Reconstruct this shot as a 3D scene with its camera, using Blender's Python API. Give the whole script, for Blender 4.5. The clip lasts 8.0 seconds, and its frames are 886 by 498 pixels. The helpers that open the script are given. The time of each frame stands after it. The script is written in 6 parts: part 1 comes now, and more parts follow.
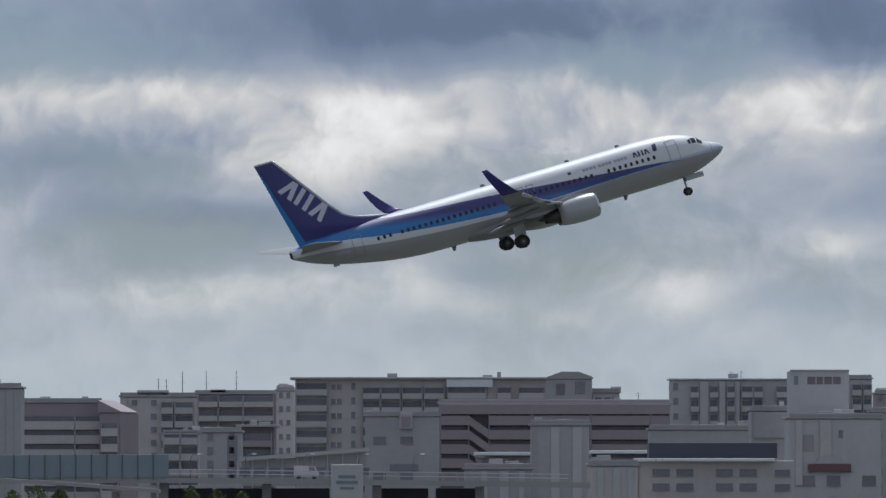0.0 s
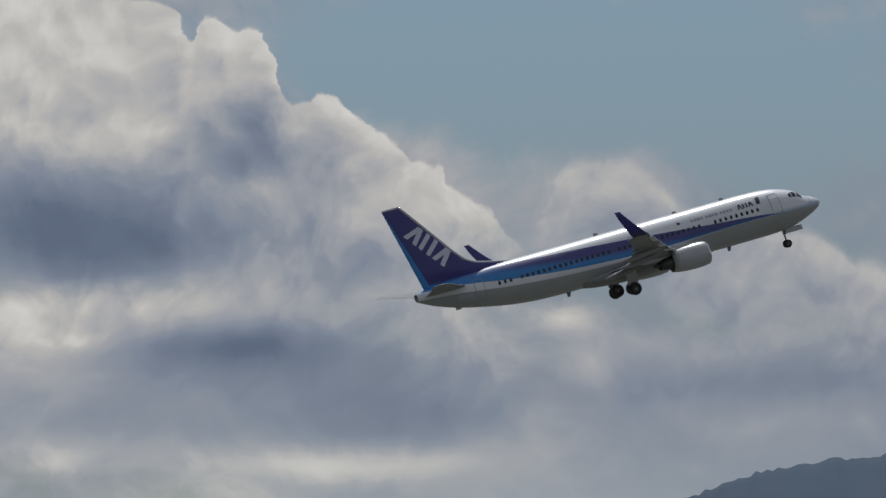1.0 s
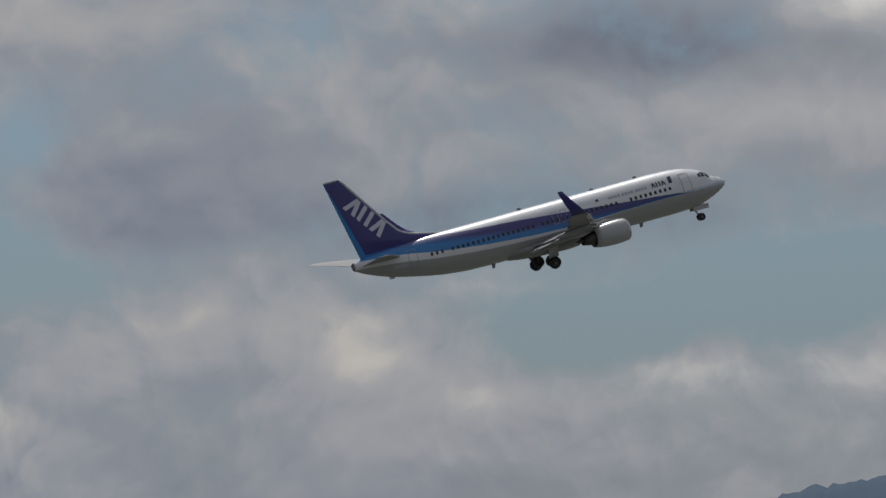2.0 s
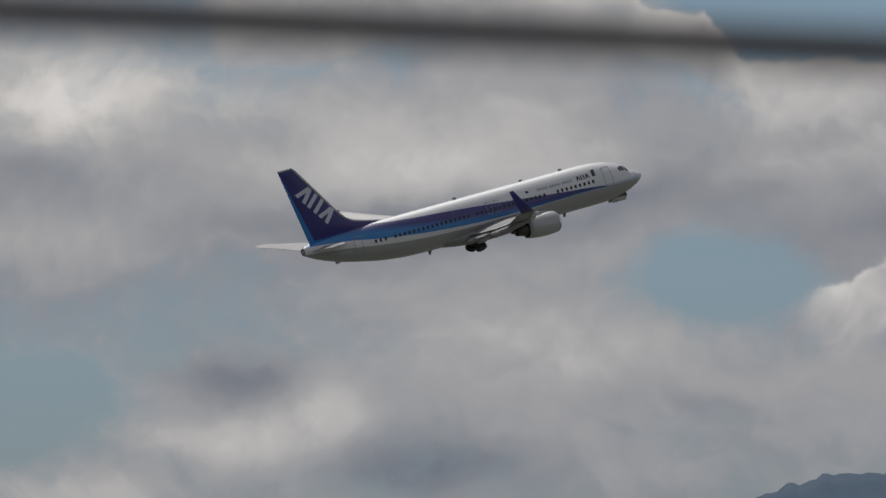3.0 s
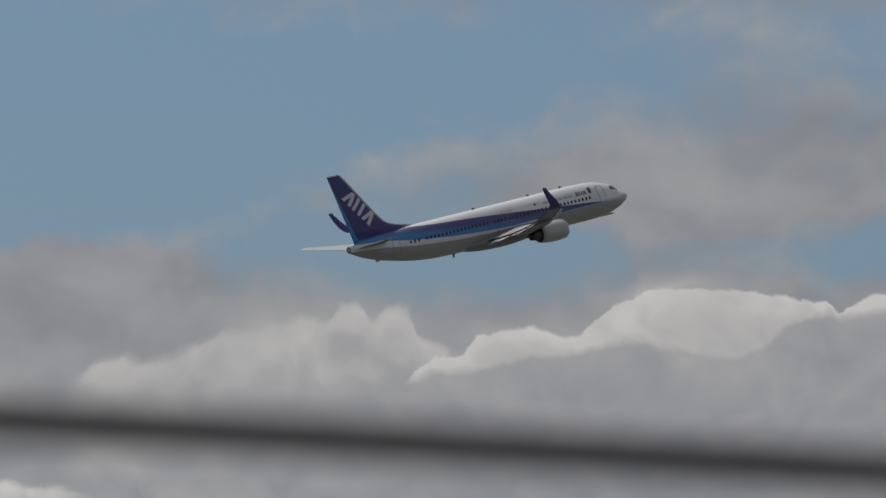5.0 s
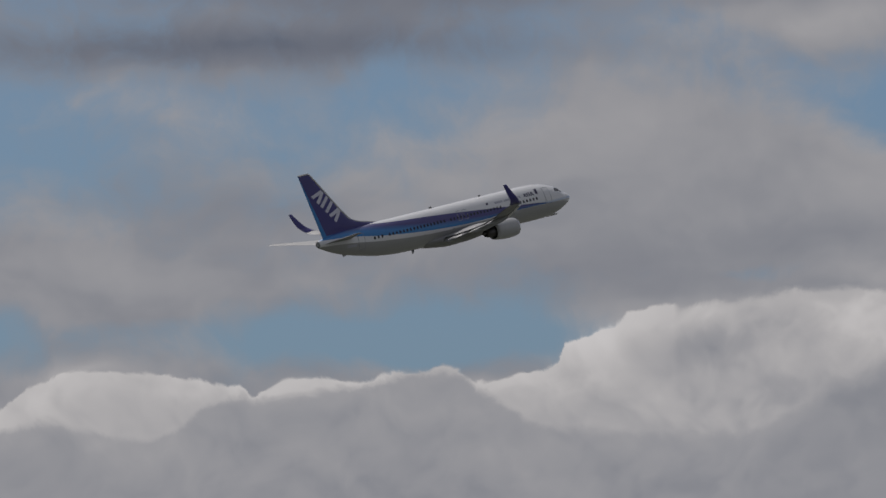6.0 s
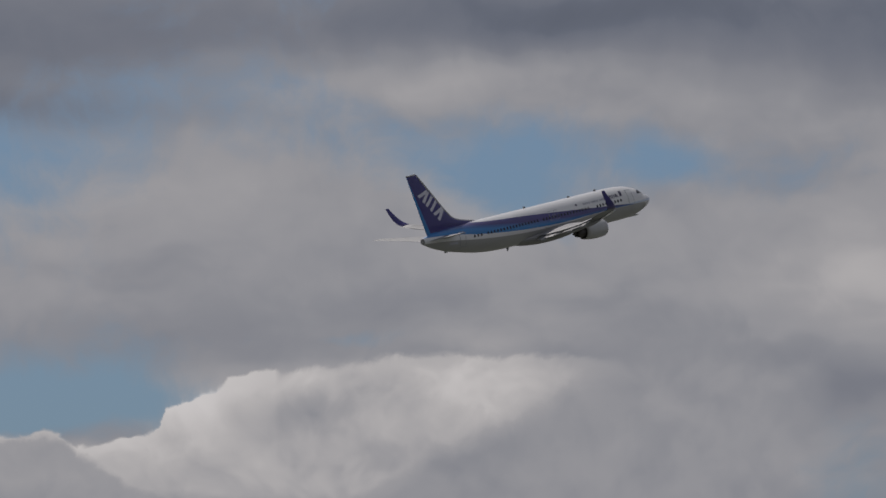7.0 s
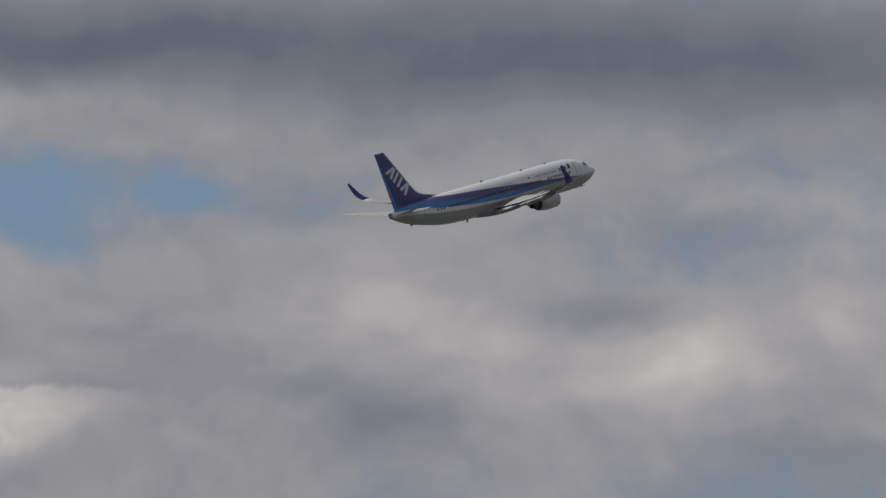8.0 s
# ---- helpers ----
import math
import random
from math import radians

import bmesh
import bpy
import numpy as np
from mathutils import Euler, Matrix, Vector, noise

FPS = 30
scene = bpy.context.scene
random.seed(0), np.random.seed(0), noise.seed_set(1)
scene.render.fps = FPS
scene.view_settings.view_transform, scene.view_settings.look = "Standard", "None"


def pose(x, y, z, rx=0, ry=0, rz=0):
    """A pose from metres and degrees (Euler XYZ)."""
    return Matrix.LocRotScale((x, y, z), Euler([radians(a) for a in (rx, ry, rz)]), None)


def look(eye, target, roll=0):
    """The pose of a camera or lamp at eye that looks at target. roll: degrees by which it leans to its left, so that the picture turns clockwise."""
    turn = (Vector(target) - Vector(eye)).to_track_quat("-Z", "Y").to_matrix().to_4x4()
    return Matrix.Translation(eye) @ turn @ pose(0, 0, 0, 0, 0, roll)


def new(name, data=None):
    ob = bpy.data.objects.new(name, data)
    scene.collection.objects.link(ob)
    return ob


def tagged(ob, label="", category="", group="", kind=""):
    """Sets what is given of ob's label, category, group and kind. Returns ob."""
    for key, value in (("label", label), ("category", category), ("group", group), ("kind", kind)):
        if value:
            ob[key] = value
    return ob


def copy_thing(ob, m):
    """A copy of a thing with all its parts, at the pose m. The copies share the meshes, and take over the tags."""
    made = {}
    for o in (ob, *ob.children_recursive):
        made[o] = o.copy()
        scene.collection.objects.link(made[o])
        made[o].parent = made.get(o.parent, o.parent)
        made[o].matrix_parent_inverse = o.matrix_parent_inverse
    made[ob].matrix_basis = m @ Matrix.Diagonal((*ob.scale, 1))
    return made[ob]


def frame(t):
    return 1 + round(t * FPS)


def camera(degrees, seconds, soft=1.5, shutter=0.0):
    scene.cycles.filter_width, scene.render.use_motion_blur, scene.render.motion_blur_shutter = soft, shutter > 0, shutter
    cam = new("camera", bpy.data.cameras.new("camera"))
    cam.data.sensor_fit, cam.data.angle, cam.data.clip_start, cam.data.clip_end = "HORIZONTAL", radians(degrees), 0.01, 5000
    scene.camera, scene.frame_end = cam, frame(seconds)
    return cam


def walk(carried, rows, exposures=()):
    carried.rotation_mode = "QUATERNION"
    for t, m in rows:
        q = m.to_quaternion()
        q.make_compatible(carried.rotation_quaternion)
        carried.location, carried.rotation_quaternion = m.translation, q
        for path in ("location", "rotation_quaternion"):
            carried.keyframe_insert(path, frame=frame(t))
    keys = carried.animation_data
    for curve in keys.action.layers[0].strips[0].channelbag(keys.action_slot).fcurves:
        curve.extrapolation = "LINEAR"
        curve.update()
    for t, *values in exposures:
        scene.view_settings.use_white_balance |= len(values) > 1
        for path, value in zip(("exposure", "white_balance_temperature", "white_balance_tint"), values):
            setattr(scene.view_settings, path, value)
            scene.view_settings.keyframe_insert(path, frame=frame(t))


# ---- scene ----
cam = camera(5.5075, 8.0)
cam.data.dof.use_dof = True
cam.data.dof.focus_distance = 900.0
cam.data.dof.aperture_fstop = 6.6

# seconds, heading from +y towards +x, upward tilt, height of the eye
PATH = (
    (0.000, 0.000, 1.473, 7.944),
    (0.200, 0.746, 1.588, 7.944),
    (0.300, 1.076, 1.609, 7.944),
    (0.400, 1.526, 1.534, 7.944),
    (0.500, 2.041, 1.648, 7.944),
    (0.600, 2.614, 1.899, 7.944),
    (0.700, 3.191, 2.212, 7.944),
    (0.800, 3.699, 2.430, 7.944),
    (1.000, 4.841, 2.808, 7.944),
    (1.200, 6.204, 2.860, 7.944),
    (1.475, 7.696, 3.132, 7.944),
    (1.750, 9.155, 3.394, 7.944),
    (2.025, 10.581, 3.646, 7.944),
    (2.300, 11.973, 3.890, 7.944),
    (2.500, 13.213, 4.032, 7.944),
    (2.700, 14.040, 4.211, 7.944),
    (2.900, 15.062, 4.331, 7.944),
    (3.000, 15.467, 4.397, 7.944),
    (3.100, 15.770, 4.451, 7.952),
    (3.300, 16.358, 4.570, 7.969),
    (3.500, 17.395, 4.729, 7.986),
    (3.700, 18.409, 4.871, 7.996),
    (3.900, 18.948, 5.080, 8.006),
    (4.000, 19.197, 5.223, 8.011),
    (4.100, 19.543, 5.295, 8.014),
    (4.300, 20.501, 5.473, 8.021),
    (4.500, 21.472, 5.608, 8.027),
    (4.700, 22.194, 5.746, 8.048),
    (4.975, 23.258, 5.845, 8.068),
    (5.250, 24.293, 5.938, 8.088),
    (5.525, 25.301, 6.023, 8.107),
    (5.800, 26.281, 6.102, 8.127),
    (6.000, 27.045, 6.372, 8.127),
    (6.200, 27.773, 6.557, 8.128),
    (6.400, 28.502, 6.643, 8.128),
    (6.500, 28.819, 6.657, 8.128),
    (6.600, 29.129, 6.666, 8.128),
    (6.800, 29.296, 6.703, 8.128),
    (7.000, 29.539, 6.780, 8.129),
    (7.200, 30.385, 6.741, 8.129),
    (7.400, 31.209, 6.802, 8.129),
    (7.500, 31.476, 6.818, 8.129),
    (7.600, 31.713, 6.818, 8.129),
    (7.800, 32.186, 6.894, 8.130),
    (8.000, 32.551, 6.975, 8.130),
)


def aim(heading, tilt, height):
    h, e = radians(heading), radians(tilt)
    way = Vector((math.sin(h) * math.cos(e), math.cos(h) * math.cos(e), math.sin(e)))
    eye = Vector((0.0, 0.0, height))
    return look(eye, eye + way)


walk(cam, [(t, aim(h, e, z)) for t, h, e, z in PATH],
     exposures=((0.0, 0.43, 5650, 10), (0.5, 0.26, 5700, 10), (1.0, 0.07, 5950, 10), (1.2, 0.05, 6000, 10), (2.3, 0.04, 6270, 11), (3.2, 0.04, 6350, 11), (4.0, 0.0, 6350, 11), (4.7, 0.0, 6350, 10), (5.8, -0.1, 6270, 13), (8.0, -0.05, 6370, 14)))

# ---------------------------------------------------------------- light
SUN_HEADING, SUN_HEIGHT = 2.4, 57.0
sun = new("sun", bpy.data.lights.new("sun", "SUN"))
sun.data.energy, sun.data.angle, sun.data.color = 2.2, radians(0.53), (1.0, 0.95, 0.88)
sh, se = radians(SUN_HEADING), radians(SUN_HEIGHT)
sun.matrix_world = look((0, 0, 0), (-math.sin(sh) * math.cos(se), -math.cos(sh) * math.cos(se), -math.sin(se)))


# ---------------------------------------------------------------- sky with its banks of cloud
world = bpy.data.worlds.new("world")
scene.world = world
world.use_nodes = True
wt = world.node_tree
wt.nodes.clear()


def node(tree, kind, *inputs, **settings):
    """A node with its settings and inputs; an input that is a socket is linked. Returns the first output."""
    n = tree.nodes.new(kind)
    for key, value in settings.items():
        setattr(n, key, value)
    for i, value in enumerate(inputs):
        if value is None:
            continue
        if isinstance(value, bpy.types.NodeSocket):
            tree.links.new(value, n.inputs[i])
        else:
            n.inputs[i].default_value = value
    return n.outputs[0]


def wmath(op, a, b=None, c=None, clamp=False):
    return node(wt, "ShaderNodeMath", a, b, c, operation=op, use_clamp=clamp)


def wvec(op, a, b=None, c=None):
    return node(wt, "ShaderNodeVectorMath", a, b, c, operation=op)


def wnoise(vector, scale, detail, rough, distort=0.0):
    n = wt.nodes.new("ShaderNodeTexNoise")
    n.noise_dimensions = "2D"
    wt.links.new(vector, n.inputs["Vector"])
    n.inputs["Scale"].default_value, n.inputs["Detail"].default_value = scale, detail
    n.inputs["Roughness"].default_value, n.inputs["Distortion"].default_value = rough, distort
    return n


def wsmooth(value, lo, hi, to_lo=0.0, to_hi=1.0):
    n = wt.nodes.new("ShaderNodeMapRange")
    n.interpolation_type = "SMOOTHSTEP"
    wt.links.new(value, n.inputs[0])
    for i, v in enumerate((lo, hi, to_lo, to_hi)):
        n.inputs[i + 1].default_value = v
    return n.outputs[0]


def wmix(fac, a, b):
    n = wt.nodes.new("ShaderNodeMix")
    n.data_type = "RGBA"
    for sock, value in ((n.inputs[0], fac), (n.inputs[6], a), (n.inputs[7], b)):
        if isinstance(value, bpy.types.NodeSocket):
            wt.links.new(value, sock)
        else:
            sock.default_value = value
    return n.outputs[2]


sky_at = wt.nodes.new("ShaderNodeTexCoord").outputs["Generated"]
split = wt.nodes.new("ShaderNodeSeparateXYZ")
wt.links.new(sky_at, split.inputs[0])
heading = wmath("MULTIPLY", wmath("ARCTAN2", split.outputs[0], split.outputs[1]), 57.2958)
height = wmath("MULTIPLY", wmath("ARCSINE", split.outputs[2]), 57.2958)
flat = wt.nodes.new("ShaderNodeCombineXYZ")
wt.links.new(heading, flat.inputs[0])
wt.links.new(height, flat.inputs[1])
flat = flat.outputs[0]

# the air curls the edges of the banks
curl = wnoise(flat, 0.9, 3.0, 0.5)
bent = wvec("MULTIPLY_ADD", wvec("SUBTRACT", curl.outputs["Color"], (0.5, 0.5, 0.5)), (0.62, 0.42, 0.0), flat)

# x: how closed the cloud is, y: how bright, z: heaped cumulus with a firm edge
bank = wvec("ADD", (0.62, 0.0, 0.0), (0.0, 0.0, 0.0))
# the heaps once more, as they stand a little nearer to the sun
bent_up = wvec("ADD", bent, (0.02, 0.16, 0.0))
heap_up = wmath("ADD", 0.0, 0.0)


def puff(heading, height, wide, high, cover, light, heap):
    """One soft swell of cloud (or of clear sky, where cover is below zero) at that heading and height, in degrees."""
    global bank, heap_up

    def swell_at(where):
        at = wvec("MULTIPLY_ADD", where, (1 / wide, 1 / high, 0.0), (-heading / wide, -height / high, 0.0))
        at = node(wt, "ShaderNodeVectorMath", at, at, operation="DOT_PRODUCT").node.outputs["Value"]
        return wmath("POWER", 0.36788, at)

    swell = node(wt, "ShaderNodeVectorMath", (cover, light, heap), None, None, swell_at(bent), operation="SCALE")
    bank = wvec("ADD", bank, swell)
    if heap:
        heap_up = wmath("MULTIPLY_ADD", swell_at(bent_up), heap, heap_up)


puff(-0.30, 2.78, 3.52, 0.21, -0.1, 0, 0)
puff(-2.30, 1.97, 0.77, 0.16, -0.2, 0, 0)
puff(0.62, 2.07, 0.56, 0.14, -0.15, 0, 0)
puff(-0.93, 2.34, 0.81, 0.16, 0.2, 0.09, 0.5)
puff(1.18, 2.30, 0.91, 0.18, 0.2, 0.09, 0.5)
puff(2.45, 2.32, 0.49, 0.19, 0.2, 0.09, 0.5)
puff(-1.70, 1.51, 0.91, 0.14, -0.3, 0, 0)
puff(-1.60, 1.12, 0.42, 0.14, 0, 0.27, 0)
puff(-0.79, 1.20, 0.39, 0.14, 0, 0.315, 0)
puff(0.94, 1.34, 0.70, 0.14, 0, 0.27, 0)
puff(0.00, 2.95, 4.57, 0.35, 0.1, -0.15, 0)
puff(-1.07, 2.36, 1.05, 0.21, 0, 0.225, 0)
puff(-0.79, 2.14, 0.46, 0.18, 0, 0.18, 0)
puff(-0.30, 2.30, 0.49, 0.18, 0, 0.135, 0)
puff(-2.54, 2.39, 0.32, 0.18, 0, 0.225, 0)
puff(1.29, 2.36, 1.16, 0.25, 0, 0.342, 0)
puff(2.45, 2.32, 0.53, 0.28, 0, 0.27, 0)
puff(-1.77, 1.65, 0.81, 0.16, -0.05, -0.28, 0)
puff(-2.30, 2.11, 0.63, 0.25, -0.1, -0.2, 0)
puff(0.34, 2.13, 0.46, 0.16, -0.1, -0.18, 0)
puff(1.11, 1.55, 0.88, 0.14, 0, -0.12, 0)
puff(0.00, 1.83, 5.62, 0.42, 0, 0.234, 0)
puff(1.46, 1.86, 1.76, 0.25, 0, 0.144, 0)
puff(0.09, 2.21, 0.60, 0.16, 0.2, 0.09, 0.5)
puff(3.61, 2.04, 0.91, 0.16, -0.15, 0, 0)
puff(3.96, 2.81, 0.56, 0.25, 0.2, 0.09, 0.45)
puff(1.75, 2.88, 1.12, 0.25, 0.1, -0.12, 0)
puff(2.80, 1.51, 1.23, 0.14, 0.1, 0.162, 0.2)
puff(0.52, 1.37, 0.88, 0.12, -0.12, 0, 0)
puff(3.33, 1.23, 0.70, 0.12, 0, 0.27, 0)
puff(1.39, 1.55, 0.70, 0.12, 0, 0.225, 0)
puff(1.57, 2.95, 1.48, 0.32, 0, -0.12, 0)
puff(-0.19, 2.95, 1.34, 0.32, 0.2, -0.42, 0)
puff(4.03, 2.60, 1.48, 0.63, 0.1, 0.36, 0)
puff(0.06, 2.18, 0.70, 0.21, 0, 0.072, 0)
puff(0.34, 1.72, 0.88, 0.18, 0, -0.15, 0)
puff(4.84, 1.83, 5.62, 0.56, 0.1, -0.27, 0)
puff(3.42, 2.11, 1.48, 0.53, 0, -0.28, 0)
puff(2.51, 4.08, 0.95, 0.77, 0.3, 0.126, 0)
puff(3.53, 3.97, 0.28, 0.25, 0.2, 0.18, 0)
puff(3.49, 3.41, 0.53, 0.53, 0.3, 0.09, 0)
puff(4.16, 3.43, 0.26, 0.28, 0.3, 0.135, 0)
puff(4.55, 3.18, 0.30, 0.21, 0.3, 0.09, 0)
puff(4.05, 3.13, 0.53, 0.28, 0.3, 0.0, 0)
puff(3.42, 4.11, 0.39, 0.18, 0, 0.135, 0)
puff(2.44, 3.97, 0.77, 0.25, 0, 0.225, 0)
puff(4.19, 3.64, 0.28, 0.12, 0, 0.135, 0)
puff(3.60, 3.23, 0.39, 0.12, 0, 0.113, 0)
puff(2.68, 2.88, 0.70, 0.30, 0.2, -0.42, 0)
puff(3.07, 3.48, 0.28, 0.25, 0, -0.3, 0)
puff(3.84, 2.25, 0.63, 0.18, 0.1, -0.25, 0)
puff(5.00, 1.83, 0.77, 0.26, 0.1, -0.25, 0)
puff(3.32, 2.53, 0.42, 0.21, 0, 0.18, 0)
puff(4.41, 2.67, 0.42, 0.25, 0.1, 0.135, 0.1)
puff(5.60, 3.97, 1.69, 0.67, -0.95, 0, -0.4)
puff(6.94, 3.51, 0.91, 0.28, -0.7, 0, 0)
puff(4.83, 3.94, 0.70, 0.42, -0.5, 0, 0)
puff(5.88, 3.20, 0.42, 0.23, 0.5, 0.108, 0)
puff(5.64, 2.39, 0.16, 0.10, 0.1, 0.27, 0)
puff(5.71, 2.04, 0.14, 0.21, 0, 0.225, 0)
puff(5.42, 1.76, 0.18, 0.28, 0, 0.18, 0)
puff(4.19, 1.48, 1.76, 0.14, 0.1, 0.108, 0)
puff(6.48, 2.11, 0.88, 0.21, 0.1, 0.072, 0)
puff(2.96, 2.25, 0.88, 0.14, 0.1, -0.12, 0)
puff(8.65, 4.02, 0.77, 0.42, 0.7, -0.2, 0)
puff(7.84, 4.27, 0.42, 0.25, -0.5, 0, 0)
puff(7.84, 3.46, 0.63, 0.19, -0.5, 0, 0)
puff(8.72, 3.25, 0.32, 0.18, 0.3, 0.135, 0.2)
puff(8.37, 1.88, 0.53, 0.14, 0, -0.15, 0)
puff(8.02, 2.23, 0.88, 0.28, 0.2, 0.072, 0)
puff(11.68, 4.84, 0.91, 0.21, 0.1, -0.35, 0)
puff(10.10, 3.75, 1.05, 0.18, 0, -0.22, 0)
puff(12.21, 3.26, 0.98, 0.26, -0.75, 0, 0)
puff(10.97, 3.01, 0.39, 0.18, -0.5, 0, 0)
puff(9.81, 3.19, 0.32, 0.14, 0.4, 0.36, 0)
puff(9.96, 2.98, 0.21, 0.11, 0.3, 0.27, 0)
puff(12.98, 5.16, 0.39, 0.28, 0.1, 0.27, 0)
puff(10.80, 5.23, 0.88, 0.21, 0, 0.108, 0)
puff(9.43, 4.81, 0.53, 0.28, 0, 0.108, 0)
puff(10.10, 2.63, 0.70, 0.25, 0.2, -0.05, 0)
puff(15.45, 4.91, 0.77, 0.21, 0.1, 0.162, 0)
puff(15.55, 4.56, 0.77, 0.18, 0, -0.1, 0)
puff(12.71, 3.40, 0.81, 0.28, -0.75, 0, 0)
puff(11.34, 3.12, 0.46, 0.18, -0.6, 0, 0)
puff(14.25, 3.19, 0.60, 0.18, 0.3, 0.198, 0)
puff(13.27, 2.89, 0.53, 0.14, 0.4, 0.18, 0)
puff(11.97, 2.88, 0.39, 0.12, 0.5, 0.18, 0)
puff(15.31, 3.05, 0.53, 0.18, 0.1, -0.25, 0)
puff(14.32, 3.61, 0.42, 0.14, 0.1, -0.2, 0)
puff(13.09, 2.70, 1.41, 0.14, 0.1, 0.072, 0)
puff(13.24, 5.45, 0.56, 0.32, 0.1, 0.342, 0)
puff(14.22, 5.56, 0.42, 0.25, 0.1, 0.144, 0)
puff(17.91, 5.91, 0.53, 0.18, -0.8, 0, 0)
puff(17.21, 4.22, 0.63, 0.19, -0.6, 0, 0)
puff(17.81, 5.07, 0.53, 0.21, 0.2, 0.162, 0)
puff(14.19, 3.52, 0.49, 0.16, 0.1, -0.25, 0)
puff(12.92, 4.89, 0.28, 0.21, 0, -0.25, 0)
puff(13.13, 3.56, 0.39, 0.18, -0.5, 0, 0)
puff(15.87, 4.61, 0.88, 0.21, 0.1, 0.045, 0)
puff(16.23, 3.66, 1.23, 0.18, 0.1, 0.072, 0)
puff(18.79, 4.21, 0.77, 0.30, 0.4, 0.045, 0)
puff(18.08, 4.06, 0.39, 0.16, 0.3, 0.045, 0)
puff(19.67, 4.17, 0.81, 0.32, 0.4, 0.045, 0)
puff(18.75, 4.35, 0.67, 0.12, 0, 0.117, 0)
puff(18.12, 4.15, 0.32, 0.09, 0, 0.18, 0)
puff(19.63, 4.33, 0.60, 0.12, 0, 0.144, 0)
puff(17.31, 4.21, 0.53, 0.25, -0.8, 0, 0)
puff(18.15, 5.96, 1.41, 0.39, -0.95, 0, 0)
puff(19.56, 6.07, 1.23, 0.39, -0.9, 0, 0)
puff(16.61, 5.88, 0.42, 0.23, 0.4, 0.135, 0)
puff(16.94, 5.73, 0.21, 0.12, 0.3, 0.18, 0)
puff(15.38, 5.89, 0.95, 0.39, 0.3, 0.045, 0)
puff(15.06, 6.14, 0.53, 0.18, 0, 0.135, 0)
puff(19.56, 5.08, 0.88, 0.21, 0.4, 0.113, 0)
puff(15.34, 4.56, 0.88, 0.14, 0.1, -0.25, 0)
puff(19.91, 3.36, 0.42, 0.21, 0.1, -0.4, 0)
puff(14.71, 3.29, 0.25, 0.21, 0.1, 0.108, 0)
puff(16.11, 5.12, 0.42, 0.25, 0.2, 0.18, 0)
puff(14.85, 5.22, 0.28, 0.18, 0.2, 0.135, 0)
puff(18.51, 3.61, 1.76, 0.21, 0.3, 0.0, 0)
puff(19.21, 3.96, 1.05, 0.11, 0, -0.1, 0)
puff(21.19, 3.96, 1.05, 0.28, 0, 0.09, 0)
puff(18.20, 6.32, 1.58, 0.60, -0.95, 0, 0)
puff(19.78, 6.32, 1.76, 0.53, -0.95, 0, 0)
puff(17.85, 5.54, 0.53, 0.11, -0.5, 0, 0)
puff(21.19, 5.65, 0.56, 0.26, 0.9, 0.135, 0)
puff(20.48, 5.75, 0.21, 0.14, 0.3, 0.09, 0)
puff(17.50, 4.91, 0.39, 0.14, 0.1, 0.18, 0)
puff(18.48, 4.63, 0.42, 0.11, 0.1, -0.2, 0)
puff(16.62, 4.70, 0.35, 0.14, 0.1, -0.2, 0)
puff(21.01, 4.80, 1.05, 0.21, 0.2, 0.072, 0)
puff(20.59, 4.24, 0.53, 0.18, 0.2, 0.18, 0)
puff(20.47, 6.63, 2.11, 0.77, -0.95, 0, 0)
puff(22.58, 6.81, 1.76, 0.53, -0.7, 0, 0)
puff(23.29, 6.46, 0.67, 0.21, 0.38, 0.072, 0)
puff(23.99, 6.17, 0.49, 0.21, 0.4, 0.072, 0)
puff(21.00, 5.61, 0.77, 0.30, 0.65, -0.05, 0)
puff(22.27, 5.10, 0.42, 0.22, 0.5, 0.09, 0)
puff(22.93, 5.14, 0.39, 0.29, 0.5, 0.09, 0)
puff(23.99, 5.00, 0.53, 0.25, 0.4, 0.09, 0)
puff(22.23, 5.28, 0.25, 0.09, 0, 0.144, 0)
puff(22.86, 5.37, 0.28, 0.11, 0, 0.144, 0)
puff(23.99, 5.28, 0.39, 0.07, 0, 0.18, 0)
puff(18.93, 5.40, 0.35, 0.16, 0.5, 0.135, 0)
puff(21.47, 4.59, 5.62, 0.53, 0.6, -0.06, 0)
puff(19.00, 4.38, 0.53, 0.12, 0, 0.113, 0)
puff(20.40, 4.33, 0.56, 0.12, 0, 0.121, 0)
puff(19.77, 4.63, 1.41, 0.11, 0, -0.2, 0)
puff(22.23, 4.28, 0.88, 0.09, 0, 0.135, 0)
puff(23.11, 4.38, 1.48, 0.39, 0, 0.153, 0)
puff(24.78, 5.26, 0.46, 0.28, 0.4, 0.09, 0)
puff(24.71, 5.52, 0.32, 0.09, 0, 0.135, 0)
puff(20.84, 5.57, 0.70, 0.25, 0.35, -0.05, 0)
puff(24.53, 6.42, 0.70, 0.32, 0.1, 0.0, 0)
puff(22.95, 5.82, 1.05, 0.18, -0.4, 0, 0)
puff(24.58, 7.20, 0.98, 0.39, -0.272, 0, 0)
puff(26.41, 7.05, 1.16, 0.39, -0.34, 0, 0)
puff(26.69, 5.86, 1.58, 0.14, -0.544, 0, 0)
puff(23.88, 5.72, 0.63, 0.21, -0.476, 0, 0)
puff(28.80, 6.49, 1.05, 0.70, 0.35, -0.05, 0)
puff(25.81, 6.49, 0.81, 0.32, 0.3, -0.04, 0)
puff(25.00, 6.07, 0.98, 0.16, 0.4, -0.06, 0)
